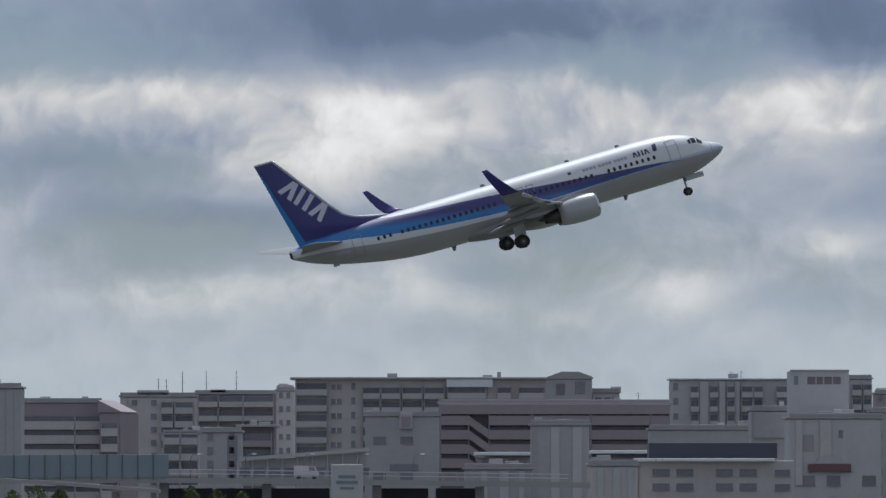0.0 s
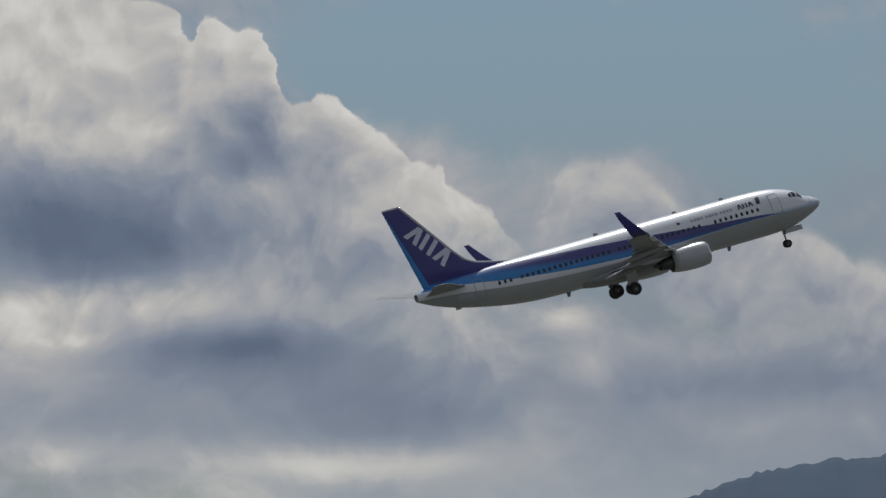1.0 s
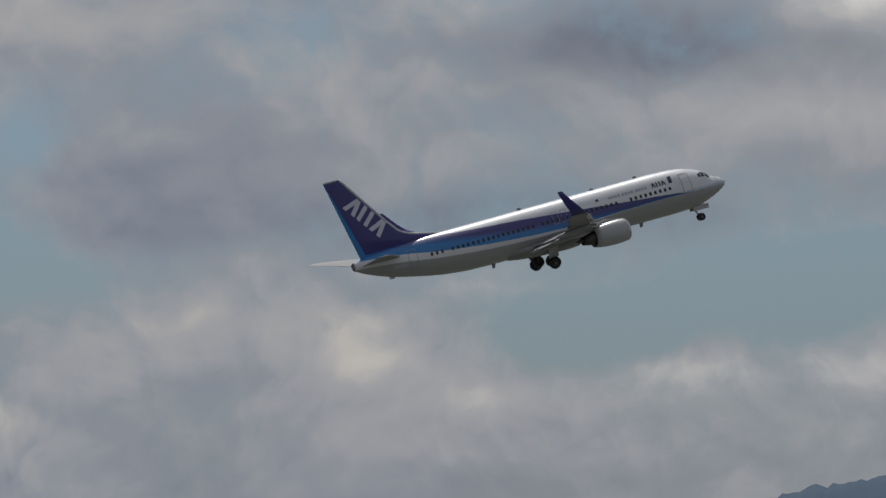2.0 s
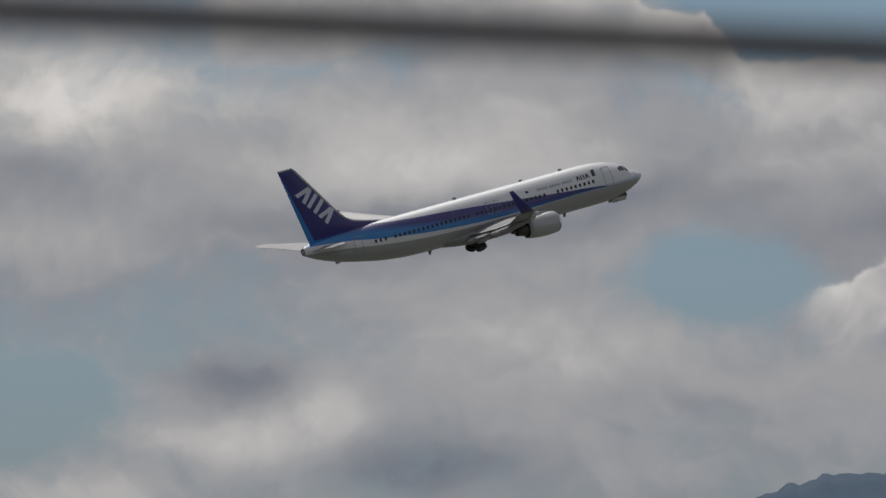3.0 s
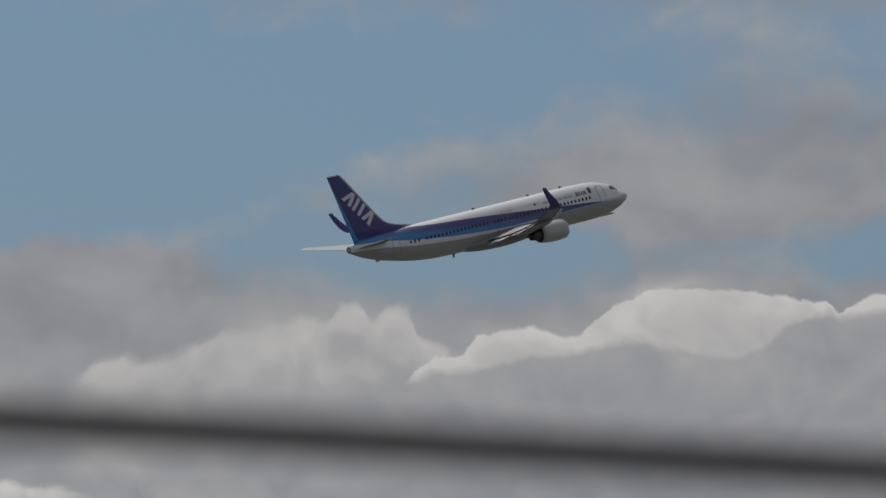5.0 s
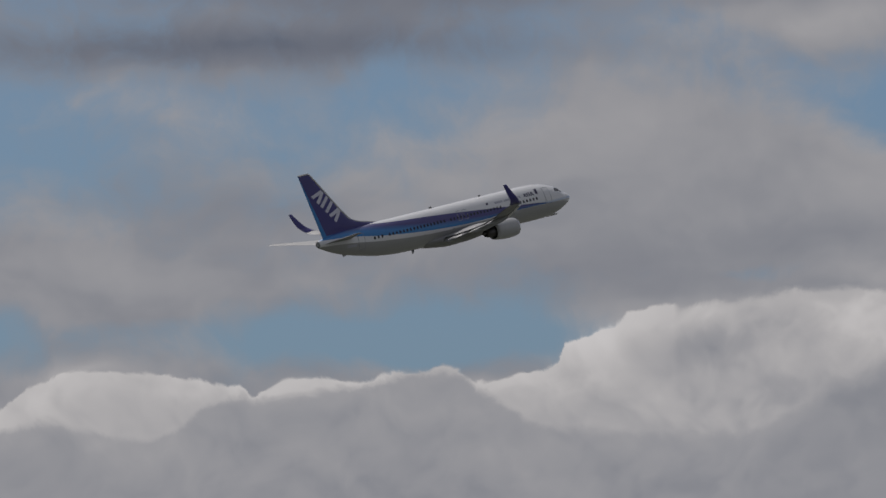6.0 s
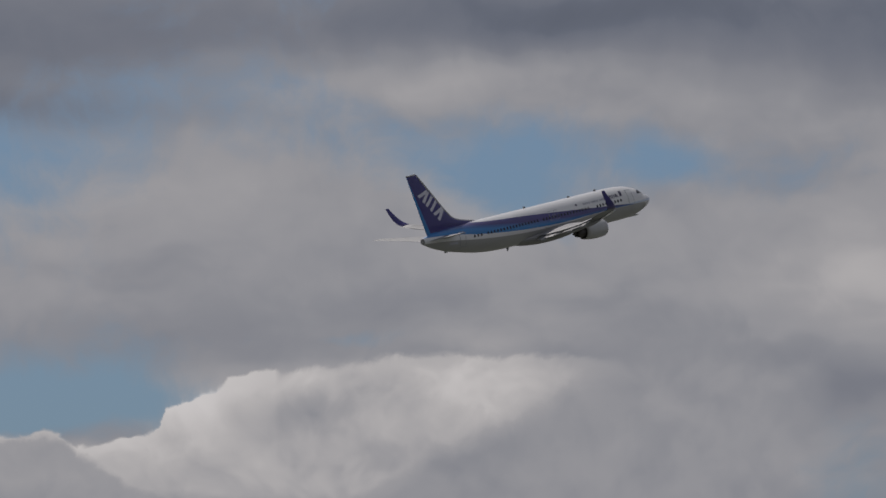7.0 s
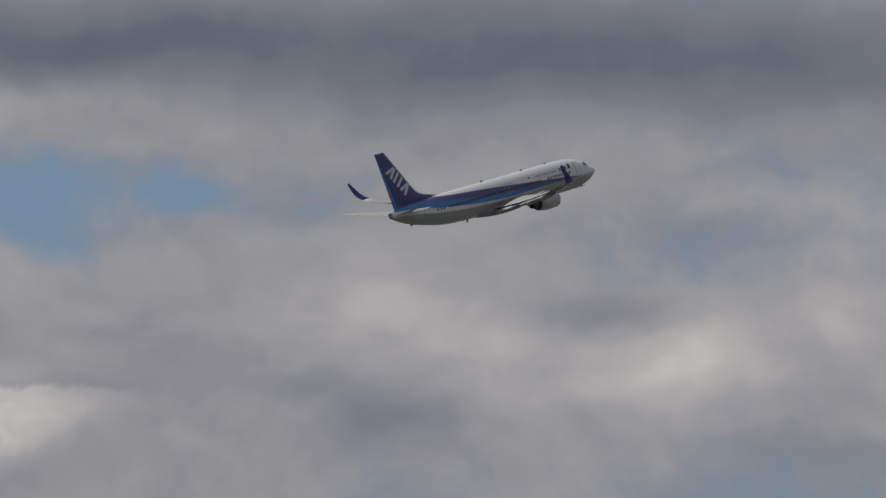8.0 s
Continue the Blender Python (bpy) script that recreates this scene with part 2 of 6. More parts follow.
puff(24.93, 5.12, 0.91, 0.53, 0.4, 0.0, 0)
puff(23.84, 4.88, 0.81, 0.42, 0.3, 0.0, 0)
puff(26.27, 5.03, 0.67, 0.53, 0.4, -0.04, 0)
puff(27.04, 5.10, 0.63, 0.53, 0.4, -0.06, 0)
puff(28.27, 5.31, 0.88, 0.70, 0.4, 0.0, 0)
puff(29.08, 5.37, 0.91, 0.70, 0.4, 0.0, 0)
puff(26.28, 4.59, 5.98, 0.46, 0.6, -0.05, 0)
puff(24.93, 5.53, 0.53, 0.10, 0, 0.180, 0)
puff(26.23, 5.53, 0.21, 0.05, 0, 0.135, 0)
puff(28.27, 5.82, 0.49, 0.16, 0, 0.18, 0)
puff(28.80, 5.97, 0.49, 0.11, 0, 0.18, 0)
puff(27.99, 5.31, 0.39, 0.11, 0, 0.113, 0)
puff(23.88, 5.26, 0.35, 0.07, 0, 0.113, 0)
puff(27.29, 5.53, 0.12, 0.06, 0, 0.135, 0)
puff(25.07, 5.23, 0.32, 0.07, 0, 0.18, 0)
puff(24.58, 5.12, 0.63, 0.14, 0, -0.1, 0)
puff(25.28, 7.60, 1.83, 0.19, 0.35, -0.26, 0)
puff(26.77, 7.33, 0.81, 0.25, -0.238, 0, 0)
puff(29.61, 7.29, 0.63, 0.26, -0.218, 0, 0)
puff(31.12, 7.26, 0.32, 0.14, -0.34, 0, 0)
puff(26.94, 5.92, 0.91, 0.18, -0.408, 0, 0)
puff(29.05, 6.24, 0.53, 0.07, -0.238, 0, 0)
puff(29.58, 5.54, 0.81, 0.62, 0.3, 0.045, 0)
puff(29.40, 5.85, 0.70, 0.18, 0, 0.198, 0)
puff(28.31, 5.82, 0.49, 0.18, 0, 0.198, 0)
puff(28.24, 5.29, 0.53, 0.11, 0, 0.135, 0)
puff(30.98, 6.10, 0.77, 0.91, 0.5, 0.0, 0)
puff(28.82, 8.21, 4.92, 0.39, 0.25, -0.3, 0)
puff(27.12, 8.00, 1.41, 0.18, 0.2, -0.1, 0)
puff(29.58, 7.82, 0.88, 0.16, 0.3, 0.126, 0)
puff(27.29, 5.52, 0.12, 0.08, 0, 0.135, 0)
puff(30.46, 5.40, 0.70, 0.28, 0.2, -0.1, 0)
puff(29.16, 5.61, 0.32, 0.14, 0, 0.162, 0)
puff(30.00, 5.96, 0.32, 0.14, 0, 0.135, 0)
puff(32.94, 6.26, 1.41, 0.53, 0.1, 0.09, 0)
puff(30.13, 7.31, 0.63, 0.32, -0.34, 0, 0)
puff(30.20, 6.96, 0.28, 0.14, -0.238, 0, 0)
puff(33.47, 7.21, 0.77, 0.32, 0.2, 0.072, 0)
puff(32.76, 8.23, 2.46, 0.39, 0.2, -0.24, 0)
puff(29.78, 8.26, 1.05, 0.21, 0.1, -0.15, 0)
puff(29.00, 6.26, 0.46, 0.08, -0.272, 0, 0)
puff(31.88, 5.91, 1.05, 0.18, 0.1, -0.1, 0)
puff(30.01, 7.12, 0.39, 0.25, -0.238, 0, 0)
puff(30.96, 7.30, 0.35, 0.19, -0.272, 0, 0)
puff(32.96, 8.24, 3.16, 0.28, 0.2, -0.12, 0)
puff(34.72, 8.07, 1.23, 0.32, 0.2, -0.16, 0)
puff(32.61, 6.35, 2.99, 0.81, 0.22, 0.036, 0)
puff(34.19, 6.28, 0.53, 0.30, 0.1, 0.153, 0)
puff(35.07, 6.42, 0.21, 0.11, 0.1, 0.162, 0)
puff(32.08, 5.92, 0.53, 0.21, 0.1, -0.14, 0)
puff(33.77, 6.59, 0.39, 0.14, 0.1, -0.16, 0)
puff(34.89, 5.75, 0.53, 0.18, 0.1, -0.12, 0)
puff(30.85, 8.31, 0.88, 0.18, 0.1, -0.08, 0)
puff(31.90, 6.70, 0.88, 0.21, 0.1, 0.054, 0)

parts = wt.nodes.new("ShaderNodeSeparateXYZ")
wt.links.new(bank, parts.inputs[0])
closed, bright, heap = parts.outputs


def billow(at):
    """Heaped, rounded swells at three sizes."""
    total = None
    for scale, weight in ((1.9, 0.55), (4.6, 0.32), (11.0, 0.12)):
        v = wt.nodes.new("ShaderNodeTexVoronoi")
        v.voronoi_dimensions, v.feature = "2D", "SMOOTH_F1"
        wt.links.new(at, v.inputs["Vector"])
        v.inputs["Scale"].default_value, v.inputs["Smoothness"].default_value = scale, 0.9
        total = wmath("MULTIPLY_ADD", v.outputs["Distance"], -weight, 0.42 if total is None else total)
    return total


# swells sampled a little higher up too: each one has a lit top and a shaded foot
stretched = wvec("MULTIPLY", bent, (0.5, 1.0, 1.0))
big = wnoise(stretched, 0.95, 4.0, 0.46)
big_up = wnoise(wvec("ADD", stretched, (0.03, 0.16, 0.0)), 0.95, 4.0, 0.46)
wide_relief = wmath("SUBTRACT", big.outputs[0], big_up.outputs[0])
ragged = wnoise(bent, 3.6, 4.0, 0.55)
lump = wvec("MULTIPLY_ADD", wvec("SUBTRACT", ragged.outputs["Color"], (0.5, 0.5, 0.5)), (0.10, 0.09, 0.0), bent)
heaps = billow(lump)
heaps_up = billow(wvec("ADD", lump, (0.02, 0.16, 0.0)))
lump_relief = wmath("SUBTRACT", heaps, heaps_up)

# fine tatters along every edge
wisp = wnoise(lump, 8.5, 5.0, 0.6)
tatter = wmath("ADD", wmath("MULTIPLY", wmath("SUBTRACT", ragged.outputs[0], 0.5), 0.6), wmath("MULTIPLY", wmath("SUBTRACT", wisp.outputs[0], 0.5), 0.35))
veil = wsmooth(wmath("ADD", wmath("MULTIPLY_ADD", wmath("SUBTRACT", big.outputs[0], 0.5), 1.3, closed), wmath("MULTIPLY", tatter, 0.7)), 0.05, 0.82)
heap_field = wmath("MULTIPLY_ADD", wmath("ADD", heaps, wmath("MULTIPLY", tatter, 0.75)), wsmooth(heap, 0.12, 0.5, 0.0, 1.3), heap)
lit = wmath("SUBTRACT", wmath("MULTIPLY_ADD", heaps, 0.8, heap), wmath("MULTIPLY_ADD", heaps_up, 0.8, heap_up))
lit = wmath("MINIMUM", wmath("MAXIMUM", lit, -0.12), 0.55)
firm = wsmooth(heap_field, 0.36, 0.54)
cloud = wmath("MAXIMUM", veil, firm)

broken = wmath("MULTIPLY_ADD", wmath("SUBTRACT", big.outputs[0], 0.5), 1.6, 1.0)
# the air is calmer, and the cloud smoother, towards the south-west
calm = wsmooth(heading, 10.0, 23.0, 1.0, 0.4)
fine = wmath("MULTIPLY", wmath("SUBTRACT", ragged.outputs[0], 0.5), calm)
finer = wmath("MULTIPLY", wmath("SUBTRACT", wisp.outputs[0], 0.5), calm)
broken = wmath("MULTIPLY_ADD", fine, 0.9, broken)
shade = wmath("MULTIPLY_ADD", bright, broken, 0.525)
shade = wmath("MULTIPLY_ADD", wide_relief, 0.55, shade)
shade = wmath("MULTIPLY_ADD", wmath("SUBTRACT", big.outputs[0], 0.5), 0.45, shade)
shade = wmath("MULTIPLY_ADD", wmath("MULTIPLY", wmath("MULTIPLY", lump_relief, calm), wmath("MULTIPLY_ADD", firm, -0.3, 0.5)), 0.4, shade)
shade = wmath("MULTIPLY_ADD", fine, 0.14, shade)
shade = wmath("MULTIPLY_ADD", finer, wmath("MULTIPLY_ADD", firm, 0.16, 0.06), shade)
shade = wmath("MULTIPLY_ADD", wmath("MULTIPLY", firm, lit), 0.66, shade)

# ---------------------------------------------------------------- banks of cumulus with a clear upper edge
near_edge = wvec("MULTIPLY_ADD", wvec("SUBTRACT", ragged.outputs["Color"], (0.5, 0.5, 0.5)), (0.12, 0.10, 0.0), flat)
near_edge = wvec("MULTIPLY_ADD", wvec("SUBTRACT", wisp.outputs["Color"], (0.5, 0.5, 0.5)), (0.05, 0.05, 0.0), near_edge)
edge_split = wt.nodes.new("ShaderNodeSeparateXYZ")
wt.links.new(near_edge, edge_split.inputs[0])


def cumulus(ridge, rim, body, deep, feather, foot=None, relief=0.6, ends=0.2):
    """A bank below a ridge of (heading, height): rim and body are its brightness at the edge and deep inside, foot the depth at which it thins out."""
    global cloud, shade
    h0, h1 = ridge[0][0], ridge[-1][0]
    low, high = min(p[1] for p in ridge) - 0.05, max(p[1] for p in ridge) + 0.05
    c = wt.nodes.new("ShaderNodeFloatCurve")
    wt.links.new(wmath("DIVIDE", wmath("SUBTRACT", edge_split.outputs[0], h0), h1 - h0, clamp=True), c.inputs[1])
    line = c.mapping.curves[0]
    line.points[0].location, line.points[1].location = (0, (ridge[0][1] - low) / (high - low)), (1, (ridge[-1][1] - low) / (high - low))
    for h, e in ridge[1:-1]:
        line.points.new((h - h0) / (h1 - h0), (e - low) / (high - low))
    c.mapping.update()
    top = wmath("MULTIPLY_ADD", c.outputs[0], high - low, low)
    d = wmath("SUBTRACT", top, edge_split.outputs[1])
    d = wmath("MULTIPLY_ADD", wmath("SUBTRACT", heaps, 0.08), 0.12, d)
    mask = wsmooth(d, -feather, feather)
    mask = wmath("MULTIPLY", mask, wmath("MULTIPLY", wsmooth(heading, h0, h0 + ends), wsmooth(heading, h1 - ends, h1, 1.0, 0.0)))
    if foot:
        worn = wmath("MULTIPLY_ADD", wmath("SUBTRACT", big.outputs[0], 0.5), 1.2, d)
        mask = wmath("MULTIPLY", mask, wsmooth(worn, foot * 0.5, foot * 1.4, 1.0, 0.0))
    inside = wmath("POWER", 0.36788, wmath("DIVIDE", wmath("MAXIMUM", d, 0.0), deep))
    tone = wmath("MULTIPLY_ADD", inside, rim - body, body)
    tone = wmath("MULTIPLY_ADD", lump_relief, relief, tone)
    tone = wmath("MULTIPLY_ADD", wmath("SUBTRACT", big.outputs[0], 0.5), relief * 0.6, tone)
    tone = wmath("MULTIPLY_ADD", fine, relief * 0.6, tone)
    tone = wmath("MULTIPLY_ADD", finer, relief * 0.25, tone)
    shade = wmath("MULTIPLY_ADD", mask, wmath("SUBTRACT", tone, shade), shade)
    cloud = wmath("MAXIMUM", cloud, mask)


cumulus(((-3.28, 2.5), (-2.75, 2.51), (-2.33, 2.5), (-1.88, 2.57), (-1.35, 2.53), (-0.93, 2.44), (-0.72, 2.38), (-0.44, 2.4), (-0.08, 2.42), (0.06, 2.5), (0.27, 2.54), (0.62, 2.57), (1.04, 2.5), (1.32, 2.48), (1.71, 2.5), (2.16, 2.46), (2.45, 2.53), (2.87, 2.57), (3.39, 2.53)), 0.84, 0.6, 0.3, 0.1, 0.4, 0.7, 0.6)
cumulus(((0.33, 5.02), (1.38, 4.78), (2.08, 4.57), (2.68, 4.43), (2.93, 4.36), (3.1, 4.34), (3.21, 4.18), (3.26, 4.09), (3.3, 4.21), (3.4, 4.26), (3.53, 4.2), (3.67, 4.19), (3.74, 4.09), (3.79, 3.94), (3.84, 3.79), (3.98, 3.72), (4.07, 3.77), (4.19, 3.73), (4.28, 3.64), (4.4, 3.57), (4.55, 3.48), (4.62, 3.39), (4.76, 3.33), (4.84, 3.32), (4.9, 3.2), (5.11, 3.04), (5.18, 2.95), (5.4, 2.75), (5.6, 2.5)), 1.12, 0.72, 0.4, 0.02, 1.4, 0.6, 0.75)
cumulus(((5.25, 2.74), (5.37, 2.88), (5.46, 3.02), (5.55, 3.23), (5.64, 3.34), (5.81, 3.38), (5.99, 3.34), (6.13, 3.23), (6.27, 3.13), (6.48, 3.02), (6.76, 2.95), (7.11, 2.93), (7.36, 2.78), (7.6, 2.67), (8.06, 2.53)), 0.78, 0.5, 0.3, 0.06, 0.6, 0.6, 0.3)
cumulus(((13.75, 6.03), (14.28, 6.14), (14.63, 6.19), (14.79, 6.14), (14.95, 6.19), (15.09, 6.31), (15.34, 6.33), (15.55, 6.26), (15.79, 6.24), (16.04, 6.14), (16.15, 6.03), (16.32, 6.1), (16.55, 6.11), (16.66, 6), (16.82, 5.88), (17.06, 5.87), (17.17, 5.77), (17.31, 5.65), (17.45, 5.58), (17.7, 5.58), (17.87, 5.61), (18.16, 5.58), (18.37, 5.56), (18.58, 5.51), (18.86, 5.43), (19.21, 5.29)), 1.1, 0.66, 0.3, 0.035, 0.45, 0.5, 0.4)
cumulus(((17.63, 4), (17.74, 4.12), (17.81, 4.17), (17.93, 4.16), (18.09, 4.24), (18.34, 4.38), (18.55, 4.45), (18.9, 4.47), (19.15, 4.47), (19.36, 4.45), (19.61, 4.45), (19.96, 4.44), (20.31, 4.44), (20.66, 4.41), (20.98, 4.38), (21.19, 4.31), (21.55, 4.33), (21.96, 4.35), (22.6, 4.35)), 1.1, 0.68, 0.26, 0.03, 0.34, 0.6, 0.3)
cumulus(((20.94, 4.91), (21.12, 5.05), (21.26, 5.15), (21.54, 5.16), (21.76, 5.22), (21.9, 5.29), (22.04, 5.35), (22.25, 5.37), (22.43, 5.43), (22.57, 5.43), (22.66, 5.4), (22.73, 5.49), (22.87, 5.48), (22.92, 5.4), (22.99, 5.42), (23.1, 5.49), (23.2, 5.42), (23.27, 5.28), (23.42, 5.22), (23.59, 5.22), (24, 5), (24.6, 4.8), (25.5, 4.6)), 0.9, 0.62, 0.3, 0.05, None, 0.4, 0.3)
cumulus(((27, 5), (27.6, 5.5), (28.24, 5.96), (28.38, 6), (28.59, 6.02), (28.88, 6.06), (29.23, 6.09), (29.51, 6.13), (29.8, 6.1), (30.11, 6.13), (30.47, 6.1), (30.82, 5.96)), 0.92, 0.74, 0.5, 0.03, None, 0.5, 0.9)
cumulus(((23, 4.85), (23.2, 5.08), (23.51, 5.23), (23.65, 5.32), (24.01, 5.35), (24.18, 5.33), (24.32, 5.42), (24.57, 5.56), (24.89, 5.64), (25.07, 5.61), (25.35, 5.59), (25.6, 5.54), (25.77, 5.48), (25.86, 5.45), (25.98, 5.52), (26.2, 5.6), (26.48, 5.54), (26.69, 5.61), (26.9, 5.61), (27.08, 5.64), (27.22, 5.58), (27.4, 5.57), (27.68, 5.65), (27.86, 5.77), (28.1, 5.89), (28.35, 6.02), (28.53, 6.04)), 1.08, 0.8, 0.25, 0.014, None, 0.4, 0.05)
cumulus(((21.6, 5), (22.8, 5.03), (23.2, 5.05), (23.51, 5.1), (23.72, 5.14), (24.22, 5.23), (24.5, 5.27), (24.85, 5.23), (25.07, 5.19), (25.28, 5.21), (25.49, 5.33), (25.7, 5.42), (25.91, 5.43), (26.2, 5.48), (26.51, 5.51), (26.8, 5.59), (27.04, 5.61), (27.26, 5.53), (27.47, 5.39), (27.64, 5.3), (28.1, 5.25), (28.6, 5.2), (29.2, 5.35), (29.8, 5.5), (30.6, 5.55)), 0.68, 0.54, 0.2, 0.04, None, 0.3, 1.0)
cumulus(((27.6, 3.6), (28.3, 4.3), (28.8, 4.83), (29.16, 5.19), (29.44, 5.43), (29.8, 5.62), (30.15, 5.82), (30.5, 5.96), (31, 6.06), (31.59, 6.1), (32.06, 6.1)), 0.55, 0.52, 0.3, 0.12, None, 0.2, 0.4)


def cast(heading, height, wide, high, amount):
    """A shaded hollow, or a sunlit swell, in the face of a bank."""
    global shade
    at = wvec("MULTIPLY_ADD", near_edge, (1 / wide, 1 / high, 0.0), (-heading / wide, -height / high, 0.0))
    at = node(wt, "ShaderNodeVectorMath", at, at, operation="DOT_PRODUCT").node.outputs["Value"]
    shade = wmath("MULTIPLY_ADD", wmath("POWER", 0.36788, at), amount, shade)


cast(2.58, 2.99, 0.84, 0.34, -0.42)
cast(3.11, 2.81, 0.38, 0.21, -0.25)
cast(3.63, 3.55, 0.34, 0.25, -0.3)
cast(4.19, 3.27, 0.46, 0.17, -0.15)
cast(3.67, 2.18, 1.10, 0.15, -0.18)
cast(4.62, 1.97, 0.63, 0.25, -0.15)
cast(5.67, 2.39, 0.25, 0.11, 0.15)
cast(5.35, 2.11, 0.25, 0.17, 0.12)
cast(4.05, 1.48, 0.84, 0.11, 0.15)
cast(2.30, 3.90, 0.72, 0.38, 0.2)
cast(2.72, 3.46, 0.46, 0.15, 0.25)
cast(3.67, 3.18, 0.38, 0.11, 0.2)
cast(3.21, 2.50, 0.30, 0.17, 0.2)
cast(2.30, 2.39, 0.38, 0.17, 0.2)
cast(5.67, 2.07, 0.21, 0.17, 0.2)
cast(6.83, 2.39, 0.51, 0.25, 0.12)
cast(7.00, 1.97, 0.84, 0.13, -0.12)
cast(-0.13, 1.26, 0.25, 0.11, 0.35)
cast(0.24, 1.12, 0.38, 0.11, 0.3)
cast(0.76, 1.02, 0.25, 0.08, 0.3)
cast(1.50, 1.18, 0.25, 0.17, 0.4)
cast(2.38, 1.47, 0.21, 0.08, 0.4)
cast(3.19, 1.28, 0.38, 0.17, 0.3)
cast(3.64, 1.16, 0.21, 0.17, 0.35)
cast(4.20, 1.46, 0.84, 0.11, 0.35)
cast(4.56, 1.09, 0.38, 0.11, 0.25)
cast(0.17, 1.30, 0.42, 0.11, -0.4)
cast(-0.19, 1.62, 1.05, 0.11, -0.35)
cast(2.27, 1.16, 0.63, 0.11, -0.2)
cast(0.34, 3.06, 1.48, 0.38, -0.05)
cast(-0.50, 2.28, 0.38, 0.30, 0.3)
cast(0.76, 2.04, 0.84, 0.25, 0.15)
cast(-1.59, 2.35, 0.55, 0.21, 0.22)
cast(-0.51, 2.28, 0.51, 0.21, 0.2)
cast(-0.93, 2.00, 0.46, 0.13, 0.25)
cast(-2.61, 2.41, 0.30, 0.17, 0.15)
cast(1.04, 2.32, 0.67, 0.17, 0.12)
cast(2.30, 2.35, 0.38, 0.25, 0.2)
cast(1.64, 2.04, 0.63, 0.17, 0.15)
cast(2.34, 1.44, 0.42, 0.17, 0.15)
cast(-0.08, 1.27, 0.34, 0.13, 0.15)
cast(-2.23, 1.97, 0.84, 0.25, -0.3)
cast(-1.42, 1.63, 0.55, 0.15, -0.35)
cast(0.41, 2.18, 0.25, 0.13, -0.2)
cast(-0.51, 2.78, 2.11, 0.21, -0.1)
cast(1.99, 1.79, 0.84, 0.17, -0.1)
cast(-1.59, 1.20, 0.84, 0.13, 0.2)
cast(1.46, 1.20, 0.63, 0.13, 0.2)
cast(19.21, 4.94, 1.18, 0.21, 0.28)
cast(15.52, 5.08, 1.05, 0.25, 0.18)
cast(18.15, 4.66, 0.84, 0.13, 0.1)
cast(15.52, 3.82, 1.48, 0.34, 0.12)
cast(18.86, 3.61, 1.26, 0.25, 0.12)
cast(28.88, 5.89, 0.67, 0.15, 0.15)
cast(29.65, 5.92, 0.38, 0.13, 0.15)
cast(28.73, 5.78, 0.38, 0.11, -0.15)
cast(28.03, 5.64, 0.25, 0.13, 0.12)
cast(11.68, 5.05, 1.18, 0.30, -0.2)
cast(10.97, 3.82, 0.84, 0.15, -0.25)
cast(12.10, 3.82, 0.42, 0.17, -0.15)
cast(15.21, 4.56, 1.05, 0.11, -0.16)
cast(13.98, 3.61, 0.38, 0.25, -0.1)
cast(15.39, 3.05, 0.46, 0.17, -0.18)
cast(12.92, 5.19, 0.55, 0.38, 0.25)
cast(13.62, 5.37, 0.84, 0.21, 0.2)
cast(14.86, 4.88, 0.84, 0.17, 0.15)
cast(10.73, 5.26, 0.38, 0.34, 0.2)
cast(13.09, 2.84, 0.84, 0.17, 0.25)
cast(14.15, 3.16, 0.63, 0.15, 0.25)
cast(14.82, 3.33, 0.25, 0.15, 0.3)
cast(11.93, 2.86, 0.46, 0.11, 0.3)
cast(10.76, 3.40, 0.34, 0.11, 0.2)
cast(10.62, 2.67, 0.25, 0.13, 0.25)
cast(12.56, 4.42, 1.05, 0.17, 0.12)
cast(25.98, 7.63, 2.11, 0.12, -0.3)
cast(26.76, 8.00, 1.26, 0.34, -0.15)
cast(29.05, 7.82, 1.05, 0.25, 0.2)
cast(34.13, 6.35, 0.46, 0.38, 0.22)
cast(32.96, 6.38, 0.34, 0.21, 0.12)
cast(32.08, 6.70, 0.38, 0.25, 0.1)
cast(33.49, 6.56, 0.42, 0.13, -0.12)
cast(32.43, 6.00, 0.84, 0.21, -0.05)
cast(34.20, 8.10, 1.69, 0.34, -0.12)
cast(30.14, 7.93, 0.63, 0.13, 0.15)
cast(35.08, 6.94, 0.42, 0.63, 0.1)
cast(28.89, 5.85, 0.42, 0.13, -0.2)
cast(27.94, 5.80, 0.25, 0.13, 0.15)
cast(29.45, 5.55, 0.63, 0.17, -0.12)
cast(29.88, 5.87, 0.34, 0.17, 0.12)
cast(29.77, 6.22, 0.38, 0.08, 0.15)
cast(3.79, 3.25, 0.51, 0.38, -0.3)
cast(4.50, 2.72, 0.63, 0.17, -0.2)
cast(3.97, 2.30, 0.84, 0.17, -0.15)

shade = wmath("DIVIDE", wmath("ADD", shade, 0.15), 1.5, clamp=True)

